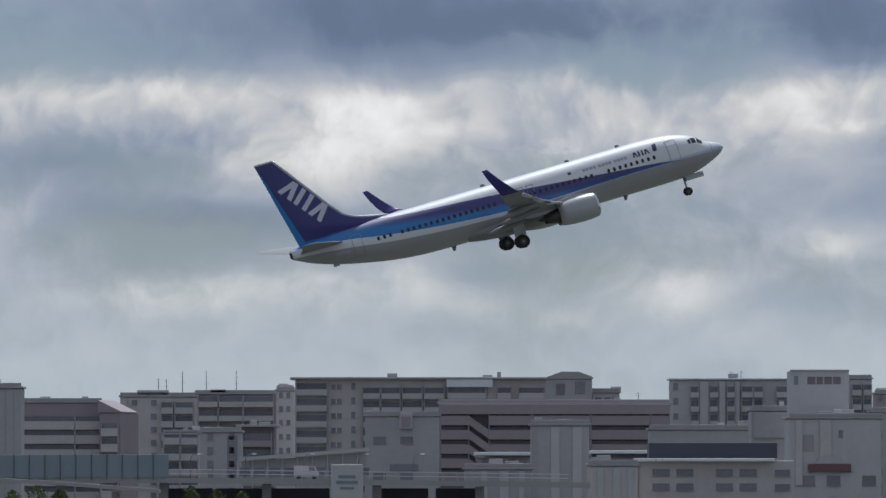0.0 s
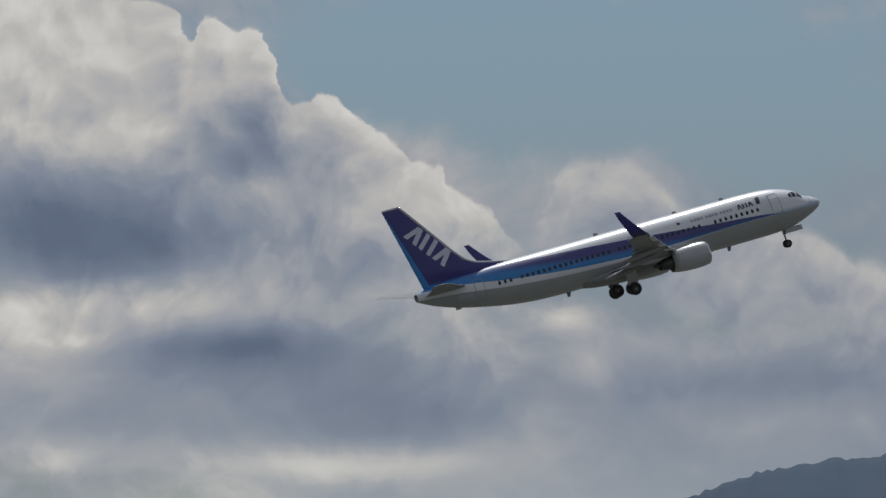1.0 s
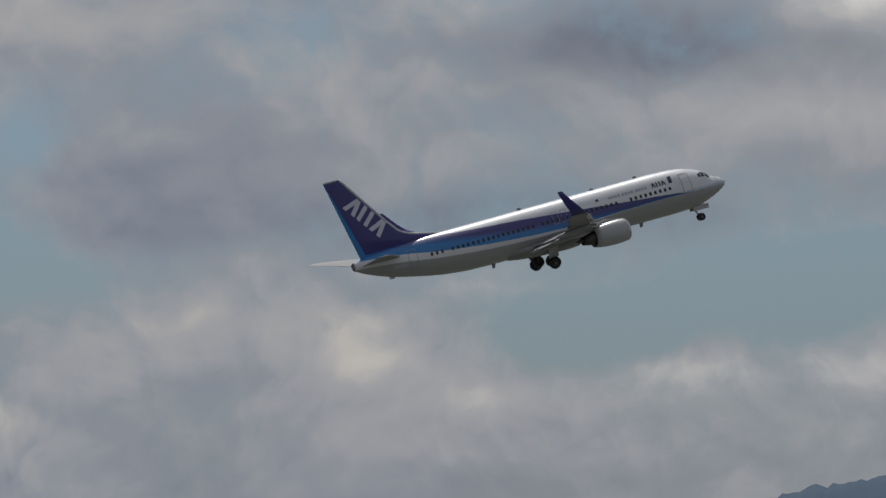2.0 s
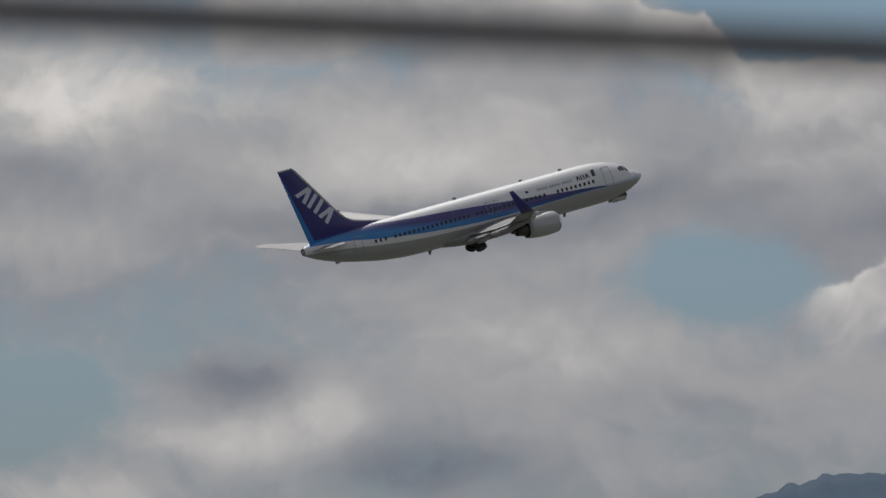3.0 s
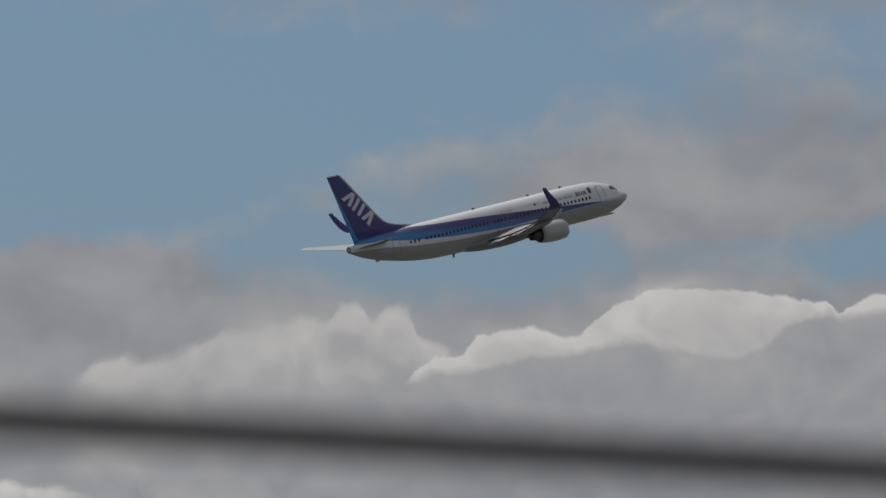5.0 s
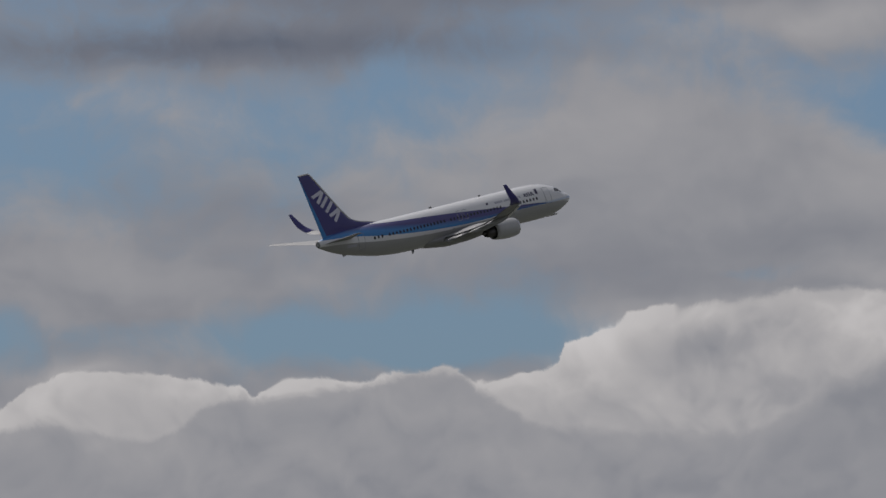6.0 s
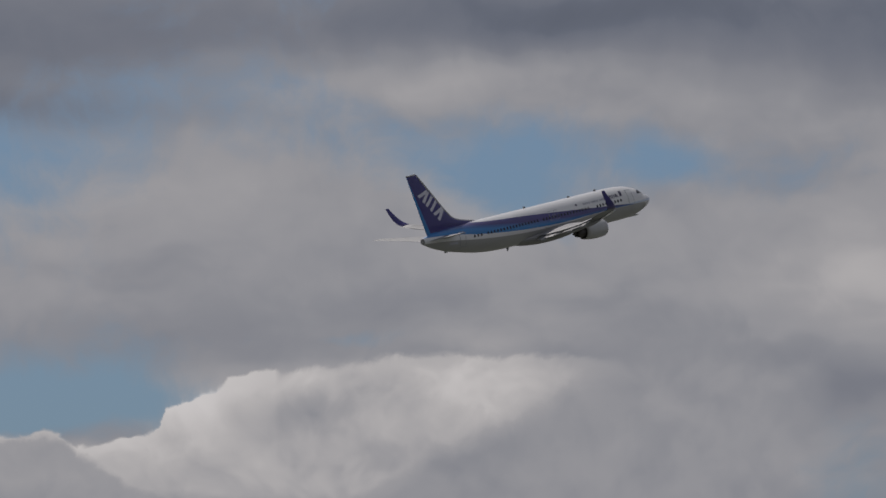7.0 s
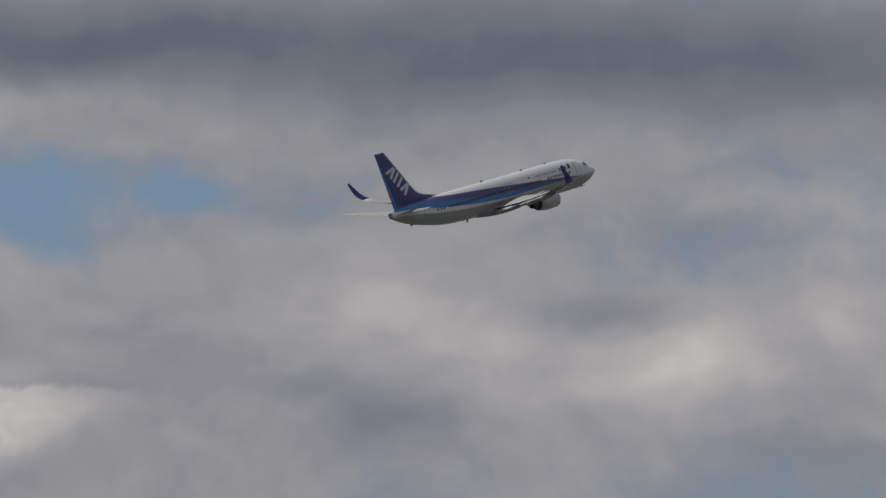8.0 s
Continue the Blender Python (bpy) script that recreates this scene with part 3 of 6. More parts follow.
ramp = wt.nodes.new("ShaderNodeValToRGB")
wt.links.new(shade, ramp.inputs[0])
ramp.color_ramp.interpolation = "CARDINAL"
steps = ((-0.15, (0.12, 0.134, 0.164)), (0.0, (0.146, 0.16, 0.19)), (0.3, (0.209, 0.217, 0.238)), (0.52, (0.279, 0.281, 0.291)), (0.75, (0.37, 0.362, 0.357)), (1.0, (0.495, 0.477, 0.455)), (1.35, (0.63, 0.606, 0.576)))
for place, colour in steps:
    place = (place + 0.15) / 1.5
    e = ramp.color_ramp.elements.new(place) if 0 < place < 1 else ramp.color_ramp.elements[0 if place == 0 else -1]
    e.color = (*colour, 1.0)

nishita = wt.nodes.new("ShaderNodeTexSky")
nishita.sky_type, nishita.sun_disc = "NISHITA", False
nishita.sun_elevation, nishita.sun_rotation = se, sh
nishita.air_density, nishita.dust_density = 1.0, 2.0
clear = wvec("MULTIPLY", nishita.outputs[0], (0.0332, 0.0428, 0.0526))
# the shaded cloud of the nearer banks is bluer, its sunlit swells warmer
toned = wmix(wmath("MULTIPLY", wsmooth(shade, 0.28, 0.52, 1.0, 0.0), wsmooth(heading, 6.0, 13.0, 1.0, 0.0)), ramp.outputs[0], wvec("MULTIPLY", ramp.outputs[0], (0.935, 0.995, 1.07)))
toned = wmix(wmath("MULTIPLY", wsmooth(shade, 0.47, 0.75, 0.0, 1.0), wsmooth(heading, 8.0, 15.0, 1.0, 0.0)), toned, wvec("MULTIPLY", toned, (1.045, 1.0, 0.92)))
# low in the sky the clear air is paler and bluer
clear = wmix(wsmooth(height, 2.5, 5.8, 1.0, 0.0), clear, wvec("MULTIPLY", clear, (1.02, 0.99, 1.045)))
sky = wmix(cloud, clear, toned)
# summer haze thickens towards the horizon
sky = wmix(wsmooth(height, 0.1, 2.2, 0.72, 0.0), sky, (0.39, 0.404, 0.378, 1.0))
back = wt.nodes.new("ShaderNodeBackground")
wt.links.new(sky, back.inputs[0])
back.inputs[1].default_value = 1.0
wt.links.new(back.outputs[0], wt.nodes.new("ShaderNodeOutputWorld").inputs[0])
world.cycles.sampling_method, world.cycles.sample_map_resolution = "MANUAL", 256

# ---------------------------------------------------------------- materials
def material(name, colour, rough=0.5, metal=0.0, vary=0.12, scale=0.5, grain=6.0, bump=0.0, emit=None, spread=0.0, coat=0.0):
    """Paint, plaster or metal with stains at a large scale, grain at a small one, and a fine relief."""
    m = bpy.data.materials.new(name)
    m.use_nodes = True
    t = m.node_tree
    p = t.nodes["Principled BSDF"]
    place = t.nodes.new("ShaderNodeTexCoord").outputs["Object"]

    def noise_of(size, detail):
        n = t.nodes.new("ShaderNodeTexNoise")
        t.links.new(place, n.inputs["Vector"])
        n.inputs["Scale"].default_value, n.inputs["Detail"].default_value = size, detail
        return n.outputs[0]

    a, b = noise_of(scale, 4.0), noise_of(grain, 3.0)
    k = node(t, "ShaderNodeMath", a, 2.0 * vary, 1.0 - vary, operation="MULTIPLY_ADD")
    k = node(t, "ShaderNodeMath", b, vary, k, operation="MULTIPLY_ADD")
    if spread:
        r = t.nodes.new("ShaderNodeObjectInfo").outputs["Random"]
        k = node(t, "ShaderNodeMath", r, spread, k, operation="MULTIPLY_ADD")
    c = node(t, "ShaderNodeVectorMath", tuple(colour), k, operation="MULTIPLY")
    t.links.new(c, p.inputs["Base Color"])
    t.links.new(node(t, "ShaderNodeMath", b, 0.15, rough - 0.07, operation="MULTIPLY_ADD"), p.inputs["Roughness"])
    p.inputs["Metallic"].default_value = metal
    p.inputs["Coat Weight"].default_value = coat
    p.inputs["Coat Roughness"].default_value = 0.12
    if bump:
        n = t.nodes.new("ShaderNodeBump")
        n.inputs["Strength"].default_value, n.inputs["Distance"].default_value = bump, 0.02
        t.links.new(b, n.inputs["Height"])
        t.links.new(n.outputs[0], p.inputs["Normal"])
    if emit:
        p.inputs["Emission Color"].default_value, p.inputs["Emission Strength"].default_value = (*emit, 1.0), 1.0
    return m


WHITE = (0.72, 0.72, 0.72)
BELLY = (0.34, 0.34, 0.335)
DEEP = (0.024, 0.018, 0.165)
LIGHT_BLUE = (0.008, 0.185, 0.49)


def livery():
    """White crown, a deep blue band over a light blue one that both climb towards the tail, and a pale grey belly."""
    m = bpy.data.materials.new("airliner_paint")
    m.use_nodes = True
    t = m.node_tree
    p = t.nodes["Principled BSDF"]
    place = t.nodes.new("ShaderNodeTexCoord").outputs["Object"]
    s = t.nodes.new("ShaderNodeSeparateXYZ")
    t.links.new(place, s.inputs[0])
    along = node(t, "ShaderNodeMath", s.outputs[0], -1 / 40, operation="MULTIPLY")
    up = node(t, "ShaderNodeMath", s.outputs[2], 1 / 6, 0.5, operation="MULTIPLY_ADD")

    def under(points, soft=0.0):
        c = t.nodes.new("ShaderNodeFloatCurve")
        t.links.new(along, c.inputs[1])
        line = c.mapping.curves[0]
        line.points[0].location, line.points[1].location = (0, (points[0][1] + 3) / 6), (1, (points[-1][1] + 3) / 6)
        for x, z in points[1:-1]:
            line.points.new(x / 40, (z + 3) / 6)
        c.mapping.update()
        if soft:
            below = node(t, "ShaderNodeMath", c.outputs[0], up, operation="SUBTRACT")
            return node(t, "ShaderNodeMath", below, 0.5 / soft, 0.5, operation="MULTIPLY_ADD", use_clamp=True)
        return node(t, "ShaderNodeMath", up, c.outputs[0], operation="LESS_THAN")

    top = under(((0, -0.5), (4.8, -0.47), (6, -0.3), (11, 0.15), (17.4, 0.74), (22, 1.12), (29.3, 1.68), (32, 2.1), (40, 2.6)))
    middle = under(((0, -0.52), (4.8, -0.50), (8, -0.46), (11, -0.48), (14, -0.44), (18, -0.2), (22, 0.15), (29.3, 1.1), (32.5, 1.52), (40, 1.6)), 0.045)
    foot = under(((0, -0.54), (4.8, -0.52), (8, -0.48), (11, -0.52), (16, -0.62), (22, -0.43), (29.3, 0.24), (34.4, 0.99), (40, 1.35)))
    # belly grey is paint; its rise towards the tail paints the shaded underside
    grey = under(((0, -0.56), (4.8, -0.54), (8, -0.5), (11, -0.54), (16, -0.75), (22, -0.78), (29.3, -0.32), (34.4, 0.3), (40, 0.7)))

    def mix(fac, a, b):
        n = t.nodes.new("ShaderNodeMix")
        n.data_type = "RGBA"
        t.links.new(fac, n.inputs[0])
        for sock, value in ((n.inputs[6], a), (n.inputs[7], b)):
            if isinstance(value, bpy.types.NodeSocket):
                t.links.new(value, sock)
            else:
                sock.default_value = (*value, 1.0)
        return n.outputs[2]

    colour = mix(grey, mix(foot, mix(middle, mix(top, WHITE, DEEP), LIGHT_BLUE), WHITE), BELLY)
    dirt = t.nodes.new("ShaderNodeTexNoise")
    streak = node(t, "ShaderNodeVectorMath", place, (0.25, 1.5, 1.5), operation="MULTIPLY")
    t.links.new(streak, dirt.inputs["Vector"])
    dirt.inputs["Scale"].default_value, dirt.inputs["Detail"].default_value = 1.2, 5.0
    k = node(t, "ShaderNodeMath", dirt.outputs[0], 0.22, 0.88, operation="MULTIPLY_ADD")
    colour = node(t, "ShaderNodeVectorMath", colour, k, operation="MULTIPLY")
    t.links.new(colour, p.inputs["Base Color"])
    # rows of skin panels, barely sunk at their joints
    wave = t.nodes.new("ShaderNodeTexWave")
    wave.wave_profile = "SAW"
    t.links.new(place, wave.inputs["Vector"])
    wave.inputs["Scale"].default_value = 0.31
    joint = node(t, "ShaderNodeMath", wave.outputs["Fac"], 0.97, operation="LESS_THAN")
    ripple = t.nodes.new("ShaderNodeTexNoise")
    t.links.new(place, ripple.inputs["Vector"])
    ripple.inputs["Scale"].default_value = 1.6
    seam = node(t, "ShaderNodeMath", joint, 0.25, operation="MULTIPLY")
    relief = node(t, "ShaderNodeMath", ripple.outputs[0], 0.6, seam, operation="MULTIPLY_ADD")
    n = t.nodes.new("ShaderNodeBump")
    n.inputs["Strength"].default_value, n.inputs["Distance"].default_value = 0.4, 0.03
    t.links.new(relief, n.inputs["Height"])
    t.links.new(n.outputs[0], p.inputs["Normal"])
    p.inputs["Roughness"].default_value = 0.48
    p.inputs["Coat Weight"].default_value = 1.0
    p.inputs["Coat Roughness"].default_value = 0.15
    return m


def fin_paint():
    """Deep blue, with a light blue sweep along the foot and the trailing edge."""
    m = material("fin_paint", DEEP, 0.3, 0.0, 0.06, 0.6, 5.0, coat=0.5)
    t = m.node_tree
    p = t.nodes["Principled BSDF"]
    place = t.nodes.new("ShaderNodeTexCoord").outputs["Object"]
    s = t.nodes.new("ShaderNodeSeparateXYZ")
    t.links.new(place, s.inputs[0])
    edge = node(t, "ShaderNodeMath", s.outputs[2], 0.335, 36.05, operation="MULTIPLY_ADD")
    behind = node(t, "ShaderNodeMath", node(t, "ShaderNodeMath", s.outputs[0], -1.0, operation="MULTIPLY"), edge, operation="GREATER_THAN")
    low = node(t, "ShaderNodeMath", s.outputs[2], 1.62, operation="LESS_THAN")
    both = node(t, "ShaderNodeMath", behind, low, operation="MAXIMUM")
    old = p.inputs["Base Color"].links[0].from_socket
    n = t.nodes.new("ShaderNodeMix")
    n.data_type = "RGBA"
    t.links.new(both, n.inputs[0])
    t.links.new(old, n.inputs[6])
    n.inputs[7].default_value = (*LIGHT_BLUE, 1.0)
    t.links.new(n.outputs[2], p.inputs["Base Color"])
    return m


PAINT = livery()
FIN = fin_paint()
BLUE = material("deep_blue_paint", DEEP, 0.35, 0.0, 0.08, 0.8, 6.0, coat=0.4)
WING = material("grey_wing_paint", (0.24, 0.24, 0.238), 0.55, 0.0, 0.12, 0.7, 5.0, 0.1)
NACELLE = material("pale_grey_nacelle_paint", (0.40, 0.40, 0.395), 0.32, 0.0, 0.08, 0.9, 6.0, coat=0.4)
SILVER = material("polished_metal", (0.62, 0.62, 0.63), 0.22, 1.0, 0.06, 1.5, 12.0)
BURNT = material("heat_darkened_metal", (0.085, 0.08, 0.078), 0.42, 0.8, 0.2, 2.0, 14.0)
TYRE = material("tyre_rubber", (0.022, 0.022, 0.023), 0.75, 0.0, 0.15, 3.0, 30.0, 0.2)
STRUT = material("grey_gear_enamel", (0.32, 0.32, 0.32), 0.4, 0.3, 0.1, 2.0, 15.0)
PANE = material("dark_cabin_glass", (0.02, 0.022, 0.03), 0.12, 0.0, 0.1, 2.0, 20.0)
SEAM = material("grey_joint_paint", (0.22, 0.23, 0.25), 0.5, 0.0, 0.1, 2.0, 20.0)
MARK = material("white_marking_paint", (0.62, 0.61, 0.68), 0.4, 0.0, 0.06, 1.0, 8.0)
TITLE = material("blue_black_lettering_paint", (0.03, 0.025, 0.07), 0.4, 0.0, 0.08, 1.0, 8.0)
FAINT = material("grey_lettering_paint", (0.36, 0.36, 0.41), 0.4, 0.0, 0.1, 1.0, 8.0)
EDGE = material("pale_grey_edge_paint", (0.5, 0.5, 0.5), 0.35, 0.0, 0.08, 0.8, 6.0, coat=0.3)
CAPWHITE = material("grey_tailplane_paint", (0.25, 0.25, 0.247), 0.6, 0.0, 0.08, 0.8, 6.0)

# ---------------------------------------------------------------- mesh helpers
def part(name, bm, mat, parent=None, label="", smooth=False, m=None):
    """Links a bmesh as one mesh object, under a thing or a part where one is given."""
    mesh = bpy.data.meshes.new(name)
    bmesh.ops.recalc_face_normals(bm, faces=bm.faces)
    bm.to_mesh(mesh)
    bm.free()
    mesh.materials.append(mat)
    if smooth:
        for f in mesh.polygons:
            f.use_smooth = True
    ob = new(name, mesh)
    if parent:
        ob.parent = parent
    if m is not None:
        ob.matrix_basis = m
    if label:
        ob["label"] = label
    return ob


def again(ob, m, parent=None):
    """The same part once more, on the same mesh."""
    o = ob.copy()
    scene.collection.objects.link(o)
    o.parent = parent or ob.parent
    o.matrix_basis = m
    return o


def box(x0, x1, y0, y1, z0, z1, bevel=0.0, bm=None):
    bm = bm or bmesh.new()
    made = bmesh.ops.create_cube(bm, size=1.0, matrix=Matrix.LocRotScale(((x0 + x1) / 2, (y0 + y1) / 2, (z0 + z1) / 2), None, (x1 - x0, y1 - y0, z1 - z0)))
    if bevel:
        edges = list({e for v in made["verts"] for e in v.link_edges})
        bmesh.ops.bevel(bm, geom=edges, offset=bevel, segments=1, affect="EDGES", profile=0.5)
    return bm


def skin(rings, close_ring=True, caps=True):
    """A bmesh drawn over rings of points."""
    bm = bmesh.new()
    rows = [[bm.verts.new(p) for p in ring] for ring in rings]
    n = len(rows[0])
    for a, b in zip(rows, rows[1:]):
        for i in range(n if close_ring else n - 1):
            j = (i + 1) % n
            bm.faces.new((a[i], a[j], b[j], b[i]))
    if caps and close_ring:
        bm.faces.new(rows[0][::-1])
        bm.faces.new(rows[-1])
    return bm


def tube(points, radius, sides=10):
    """A round rod along points; radius is one number or one for each point."""
    rings = []
    for i, p in enumerate(points):
        a, b = Vector(points[max(i - 1, 0)]), Vector(points[min(i + 1, len(points) - 1)])
        turn = (b - a).to_track_quat("Z", "Y")
        r = radius[i] if isinstance(radius, (list, tuple)) else radius
        rings.append([Vector(p) + turn @ Vector((r * math.cos(k * math.tau / sides), r * math.sin(k * math.tau / sides), 0)) for k in range(sides)])
    return skin(rings)


def turned(profile, sides=40, caps=False):
    """A body turned about the x axis, from (x, radius) pairs."""
    return skin([[(x, r * math.cos(k * math.tau / sides), r * math.sin(k * math.tau / sides)) for k in range(sides)] for x, r in profile], caps=caps)


def curve_through(xs, ys):
    """A smooth line through the given pairs."""
    xs, ys = list(xs), list(ys)
    d = [(ys[i + 1] - ys[i]) / (xs[i + 1] - xs[i]) for i in range(len(xs) - 1)]
    m = [d[0]] + [0.0 if a * b <= 0 else 2 * a * b / (a + b) for a, b in zip(d, d[1:])] + [d[-1]]

    def at(x):
        x = min(max(x, xs[0]), xs[-1])
        i = max(k for k in range(len(xs) - 1) if xs[k] <= x)
        h = xs[i + 1] - xs[i]
        u = (x - xs[i]) / h
        return ((1 + 2 * u) * (1 - u) ** 2 * ys[i] + u * (1 - u) ** 2 * h * m[i] + u * u * (3 - 2 * u) * ys[i + 1] + u * u * (u - 1) * h * m[i + 1])

    return at


# ---------------------------------------------------------------- the airliner (x forward from the nose, y to its left, z up)
HULL_TOP = curve_through((0, 0.25, 0.66, 1.67, 2.27, 2.8, 3.43, 4.5, 5.86, 8, 26, 30, 34, 36.5, 38), (-0.5, -0.2, 0.05, 0.46, 0.95, 1.22, 1.43, 1.68, 1.82, 1.88, 1.88, 1.88, 1.76, 1.5, 1.25))
HULL_FOOT = curve_through((0, 0.25, 0.7, 1.4, 2.2, 3.2, 4.5, 6, 24, 26.8, 29.5, 32.5, 34.5, 36.5, 38), (-0.6, -0.88, -1.15, -1.45, -1.74, -1.98, -2.12, -2.16, -2.16, -2.1, -1.86, -1.32, -0.86, -0.2, 0.5))
HULL_HALF = curve_through((0, 0.25, 0.7, 1.4, 2.2, 3.2, 4.5, 6.2, 25, 28, 31, 34, 36.5, 38), (0.05, 0.38, 0.72, 1.08, 1.38, 1.63, 1.82, 1.88, 1.88, 1.76, 1.46, 1.03, 0.62, 0.34))


def hull(s, phi, out=0.0):
    """A point of the fuselage, s metres behind the nose, at the angle phi round it."""
    t, b, w = HULL_TOP(s), HULL_FOOT(s), HULL_HALF(s)
    return Vector((-s, (w + out) * math.cos(phi), (t + b) / 2 + ((t - b) / 2 + out) * math.sin(phi)))


def hull_at(s, z, side, out=0.0):
    t, b = HULL_TOP(s), HULL_FOOT(s)
    k = min(max((z - (t + b) / 2) / ((t - b) / 2), -0.999), 0.999)
    phi = math.asin(k)
    return hull(s, phi if side > 0 else math.pi - phi, out)


def patch(corners, side, out, nx=6, nz=5, thick=0.02):
    """A plate that lies on the hull: corners (s, z) go round from front top."""
    (s0, z0), (s1, z1), (s2, z2), (s3, z3) = corners
    bm = bmesh.new()
    grids = []
    for o in (out, out - thick):
        grid = []
        for i in range(nx + 1):
            u = i / nx
            row = []
            for j in range(nz + 1):
                v = j / nz
                s = (s0 * (1 - u) + s1 * u) * (1 - v) + (s3 * (1 - u) + s2 * u) * v
                z = (z0 * (1 - u) + z1 * u) * (1 - v) + (z3 * (1 - u) + z2 * u) * v
                row.append(bm.verts.new(hull_at(s, z, side, o)))
            grid.append(row)
        grids.append(grid)
        for i in range(nx):
            for j in range(nz):
                bm.faces.new((grid[i][j], grid[i + 1][j], grid[i + 1][j + 1], grid[i][j + 1]))
    a, b = grids
    rim = [(i, 0) for i in range(nx)] + [(nx, j) for j in range(nz)] + [(i, nz) for i in range(nx, 0, -1)] + [(0, j) for j in range(nz, 0, -1)]
    for (i, j), (k, l) in zip(rim, rim[1:] + rim[:1]):
        bm.faces.new((a[i][j], a[k][l], b[k][l], b[i][j]))
    return bm


def foil(chord, thick, n=14):
    """A rounded wing section, leading edge at 0, trailing edge at -chord; pairs (x, z)."""
    upper, lower = [], []
    for i in range(n + 1):
        u = 0.5 * (1 - math.cos(math.pi * i / n))
        h = 5 * thick * (0.2969 * math.sqrt(u) - 0.126 * u - 0.3516 * u * u + 0.2843 * u ** 3 - 0.1015 * u ** 4)
        camber = 0.018 * (1 - (2 * u - 1) ** 2)
        upper.append((-u * chord, (camber + h) * chord))
        lower.append((-u * chord, (camber - h) * chord))
    return upper + lower[-2:0:-1]


def wing_z(y):
    return -1.45 + 0.095 * (y - 1.88) + 0.0057 * (y - 1.88) ** 2


WING_LEAD = curve_through((0.8, 1.88, 5.8, 16.95), (13.3, 14.2, 16.5, 22.95))
WING_REAR = curve_through((0.8, 1.88, 5.8, 16.95), (21.2, 21.2, 20.95, 24.55))


def build_airliner():
    plane = tagged(new("airliner"), "white twin-engine jet airliner with deep blue fin, climbing after takeoff", "airplane")
    stations = [0, 0.06, 0.15, 0.25, 0.4, 0.55] + [0.7 + 0.18 * i for i in range(24)] + [5.1 + 0.55 * i for i in range(37)] + [25.5 + 0.42 * i for i in range(29)] + [37.6, 37.85, 38.0]
    rings = [[hull(s, k * math.tau / 56) for k in range(56)] for s in stations]
    part("fuselage", skin(rings), PAINT, plane, smooth=True)
    # belly fairing under the wing
    fairing = []
    for i in range(23):
        s = 12.6 + i * 0.52
        k = math.sin(math.pi * i / 22) ** 0.5
        w, h = 0.6 + 1.5 * k, 0.3 + 0.75 * k
        fairing.append([(-s, w * math.cos(a), -1.72 + 0.2 * (1 - k) + h * math.sin(a) * (0.85 if math.sin(a) < 0 else 0.7)) for a in (j * math.tau / 28 for j in range(28))])
    part("belly_fairing", skin(fairing), WING, plane, smooth=True)
    # tail exhaust and skid
    part("tail_exhaust", turned([(0.0, 0.3), (-0.12, 0.31), (-0.16, 0.24), (0.1, 0.2)], 20), BURNT, plane, m=pose(-37.93, 0, 0.88))
    part("tail_skid", box(-34.8, -34.3, -0.07, 0.07, -1.02, -0.75, 0.04), NACELLE, plane)

    # fin
    lead = curve_through((1.35, 1.75, 2.0, 2.3, 2.7, 3.2, 5.0, 8.68), (27.6, 28.6, 29.9, 31.4, 32.5, 33.15, 34.58, 37.42))

    def rear_edge(z):
        return 37.2 + (z - 1.6) * 0.2546

    def fin_depth(z):
        a, b = lead(max(z, 1.35)), rear_edge(z)
        return 0.6 * min(1.0, (b - a) / 5.5) * (0.55 if z > 8.6 else 1.0) * (1 - 0.07 * (z - 1.6))

    def fin_half(s, z):
        a, b = lead(max(z, 1.35)), rear_edge(z)
        u = min(max((s - a) / (b - a), 0.001), 1.0)
        return 5 * fin_depth(z) * (0.2969 * math.sqrt(u) - 0.126 * u - 0.3516 * u * u + 0.2843 * u ** 3 - 0.1015 * u ** 4)

    flat_fin = []
    for z in (1.1, 1.35, 1.6, 1.75, 1.9, 2.1, 2.46, 3.0, 4.0, 5.5, 7.0, 8.2, 8.55, 8.68):
        a, b = lead(max(z, 1.35)), rear_edge(z)
        along = [a + (b - a) * 0.5 * (1 - math.cos(math.pi * i / 14)) for i in range(15)]
        flat_fin.append([(-q, fin_half(q, z), z) for q in along] + [(-q, -fin_half(q, z), z) for q in along[-2:0:-1]])
    fin_ob = part("fin", skin(flat_fin), FIN, plane, "deep blue fin with a light blue foot", smooth=True)
    edge = [(-lead(z), 0, z - 0.01) for z in (1.8, 1.9, 2.0, 2.15, 2.3, 2.5, 2.7, 3.0, 4.0, 5.5, 7.0, 8.2, 8.62)]
    part("leading_edge", tube(edge, [0.05, 0.09, 0.12, 0.13, 0.135, 0.135, 0.13, 0.13, 0.125, 0.12, 0.115, 0.11, 0.09], 12), EDGE, fin_ob, "pale grey leading edge", smooth=True)
    part("fin_cap", box(-38.98, -37.45, -0.1, 0.1, 8.6, 8.76, 0.04), EDGE, fin_ob)
    # plain white slanted bars on both faces of the fin
    u, v = Vector((0.636, 0, -0.772)), Vector((0.772, 0, 0.636))
    start = Vector((-37.72, 0, 6.2))
    bars = [((x0, 0.0), (x0 + w, 0.0), (x1 + w, 1.5), (x1, 1.5)) for x0, x1, w in ((0.0, 0.62, 0.42), (0.98, 0.72, 0.42), (1.62, 1.55, 0.4), (2.45, 2.38, 0.4), (3.08, 3.6, 0.42), (3.98, 3.72, 0.42))]
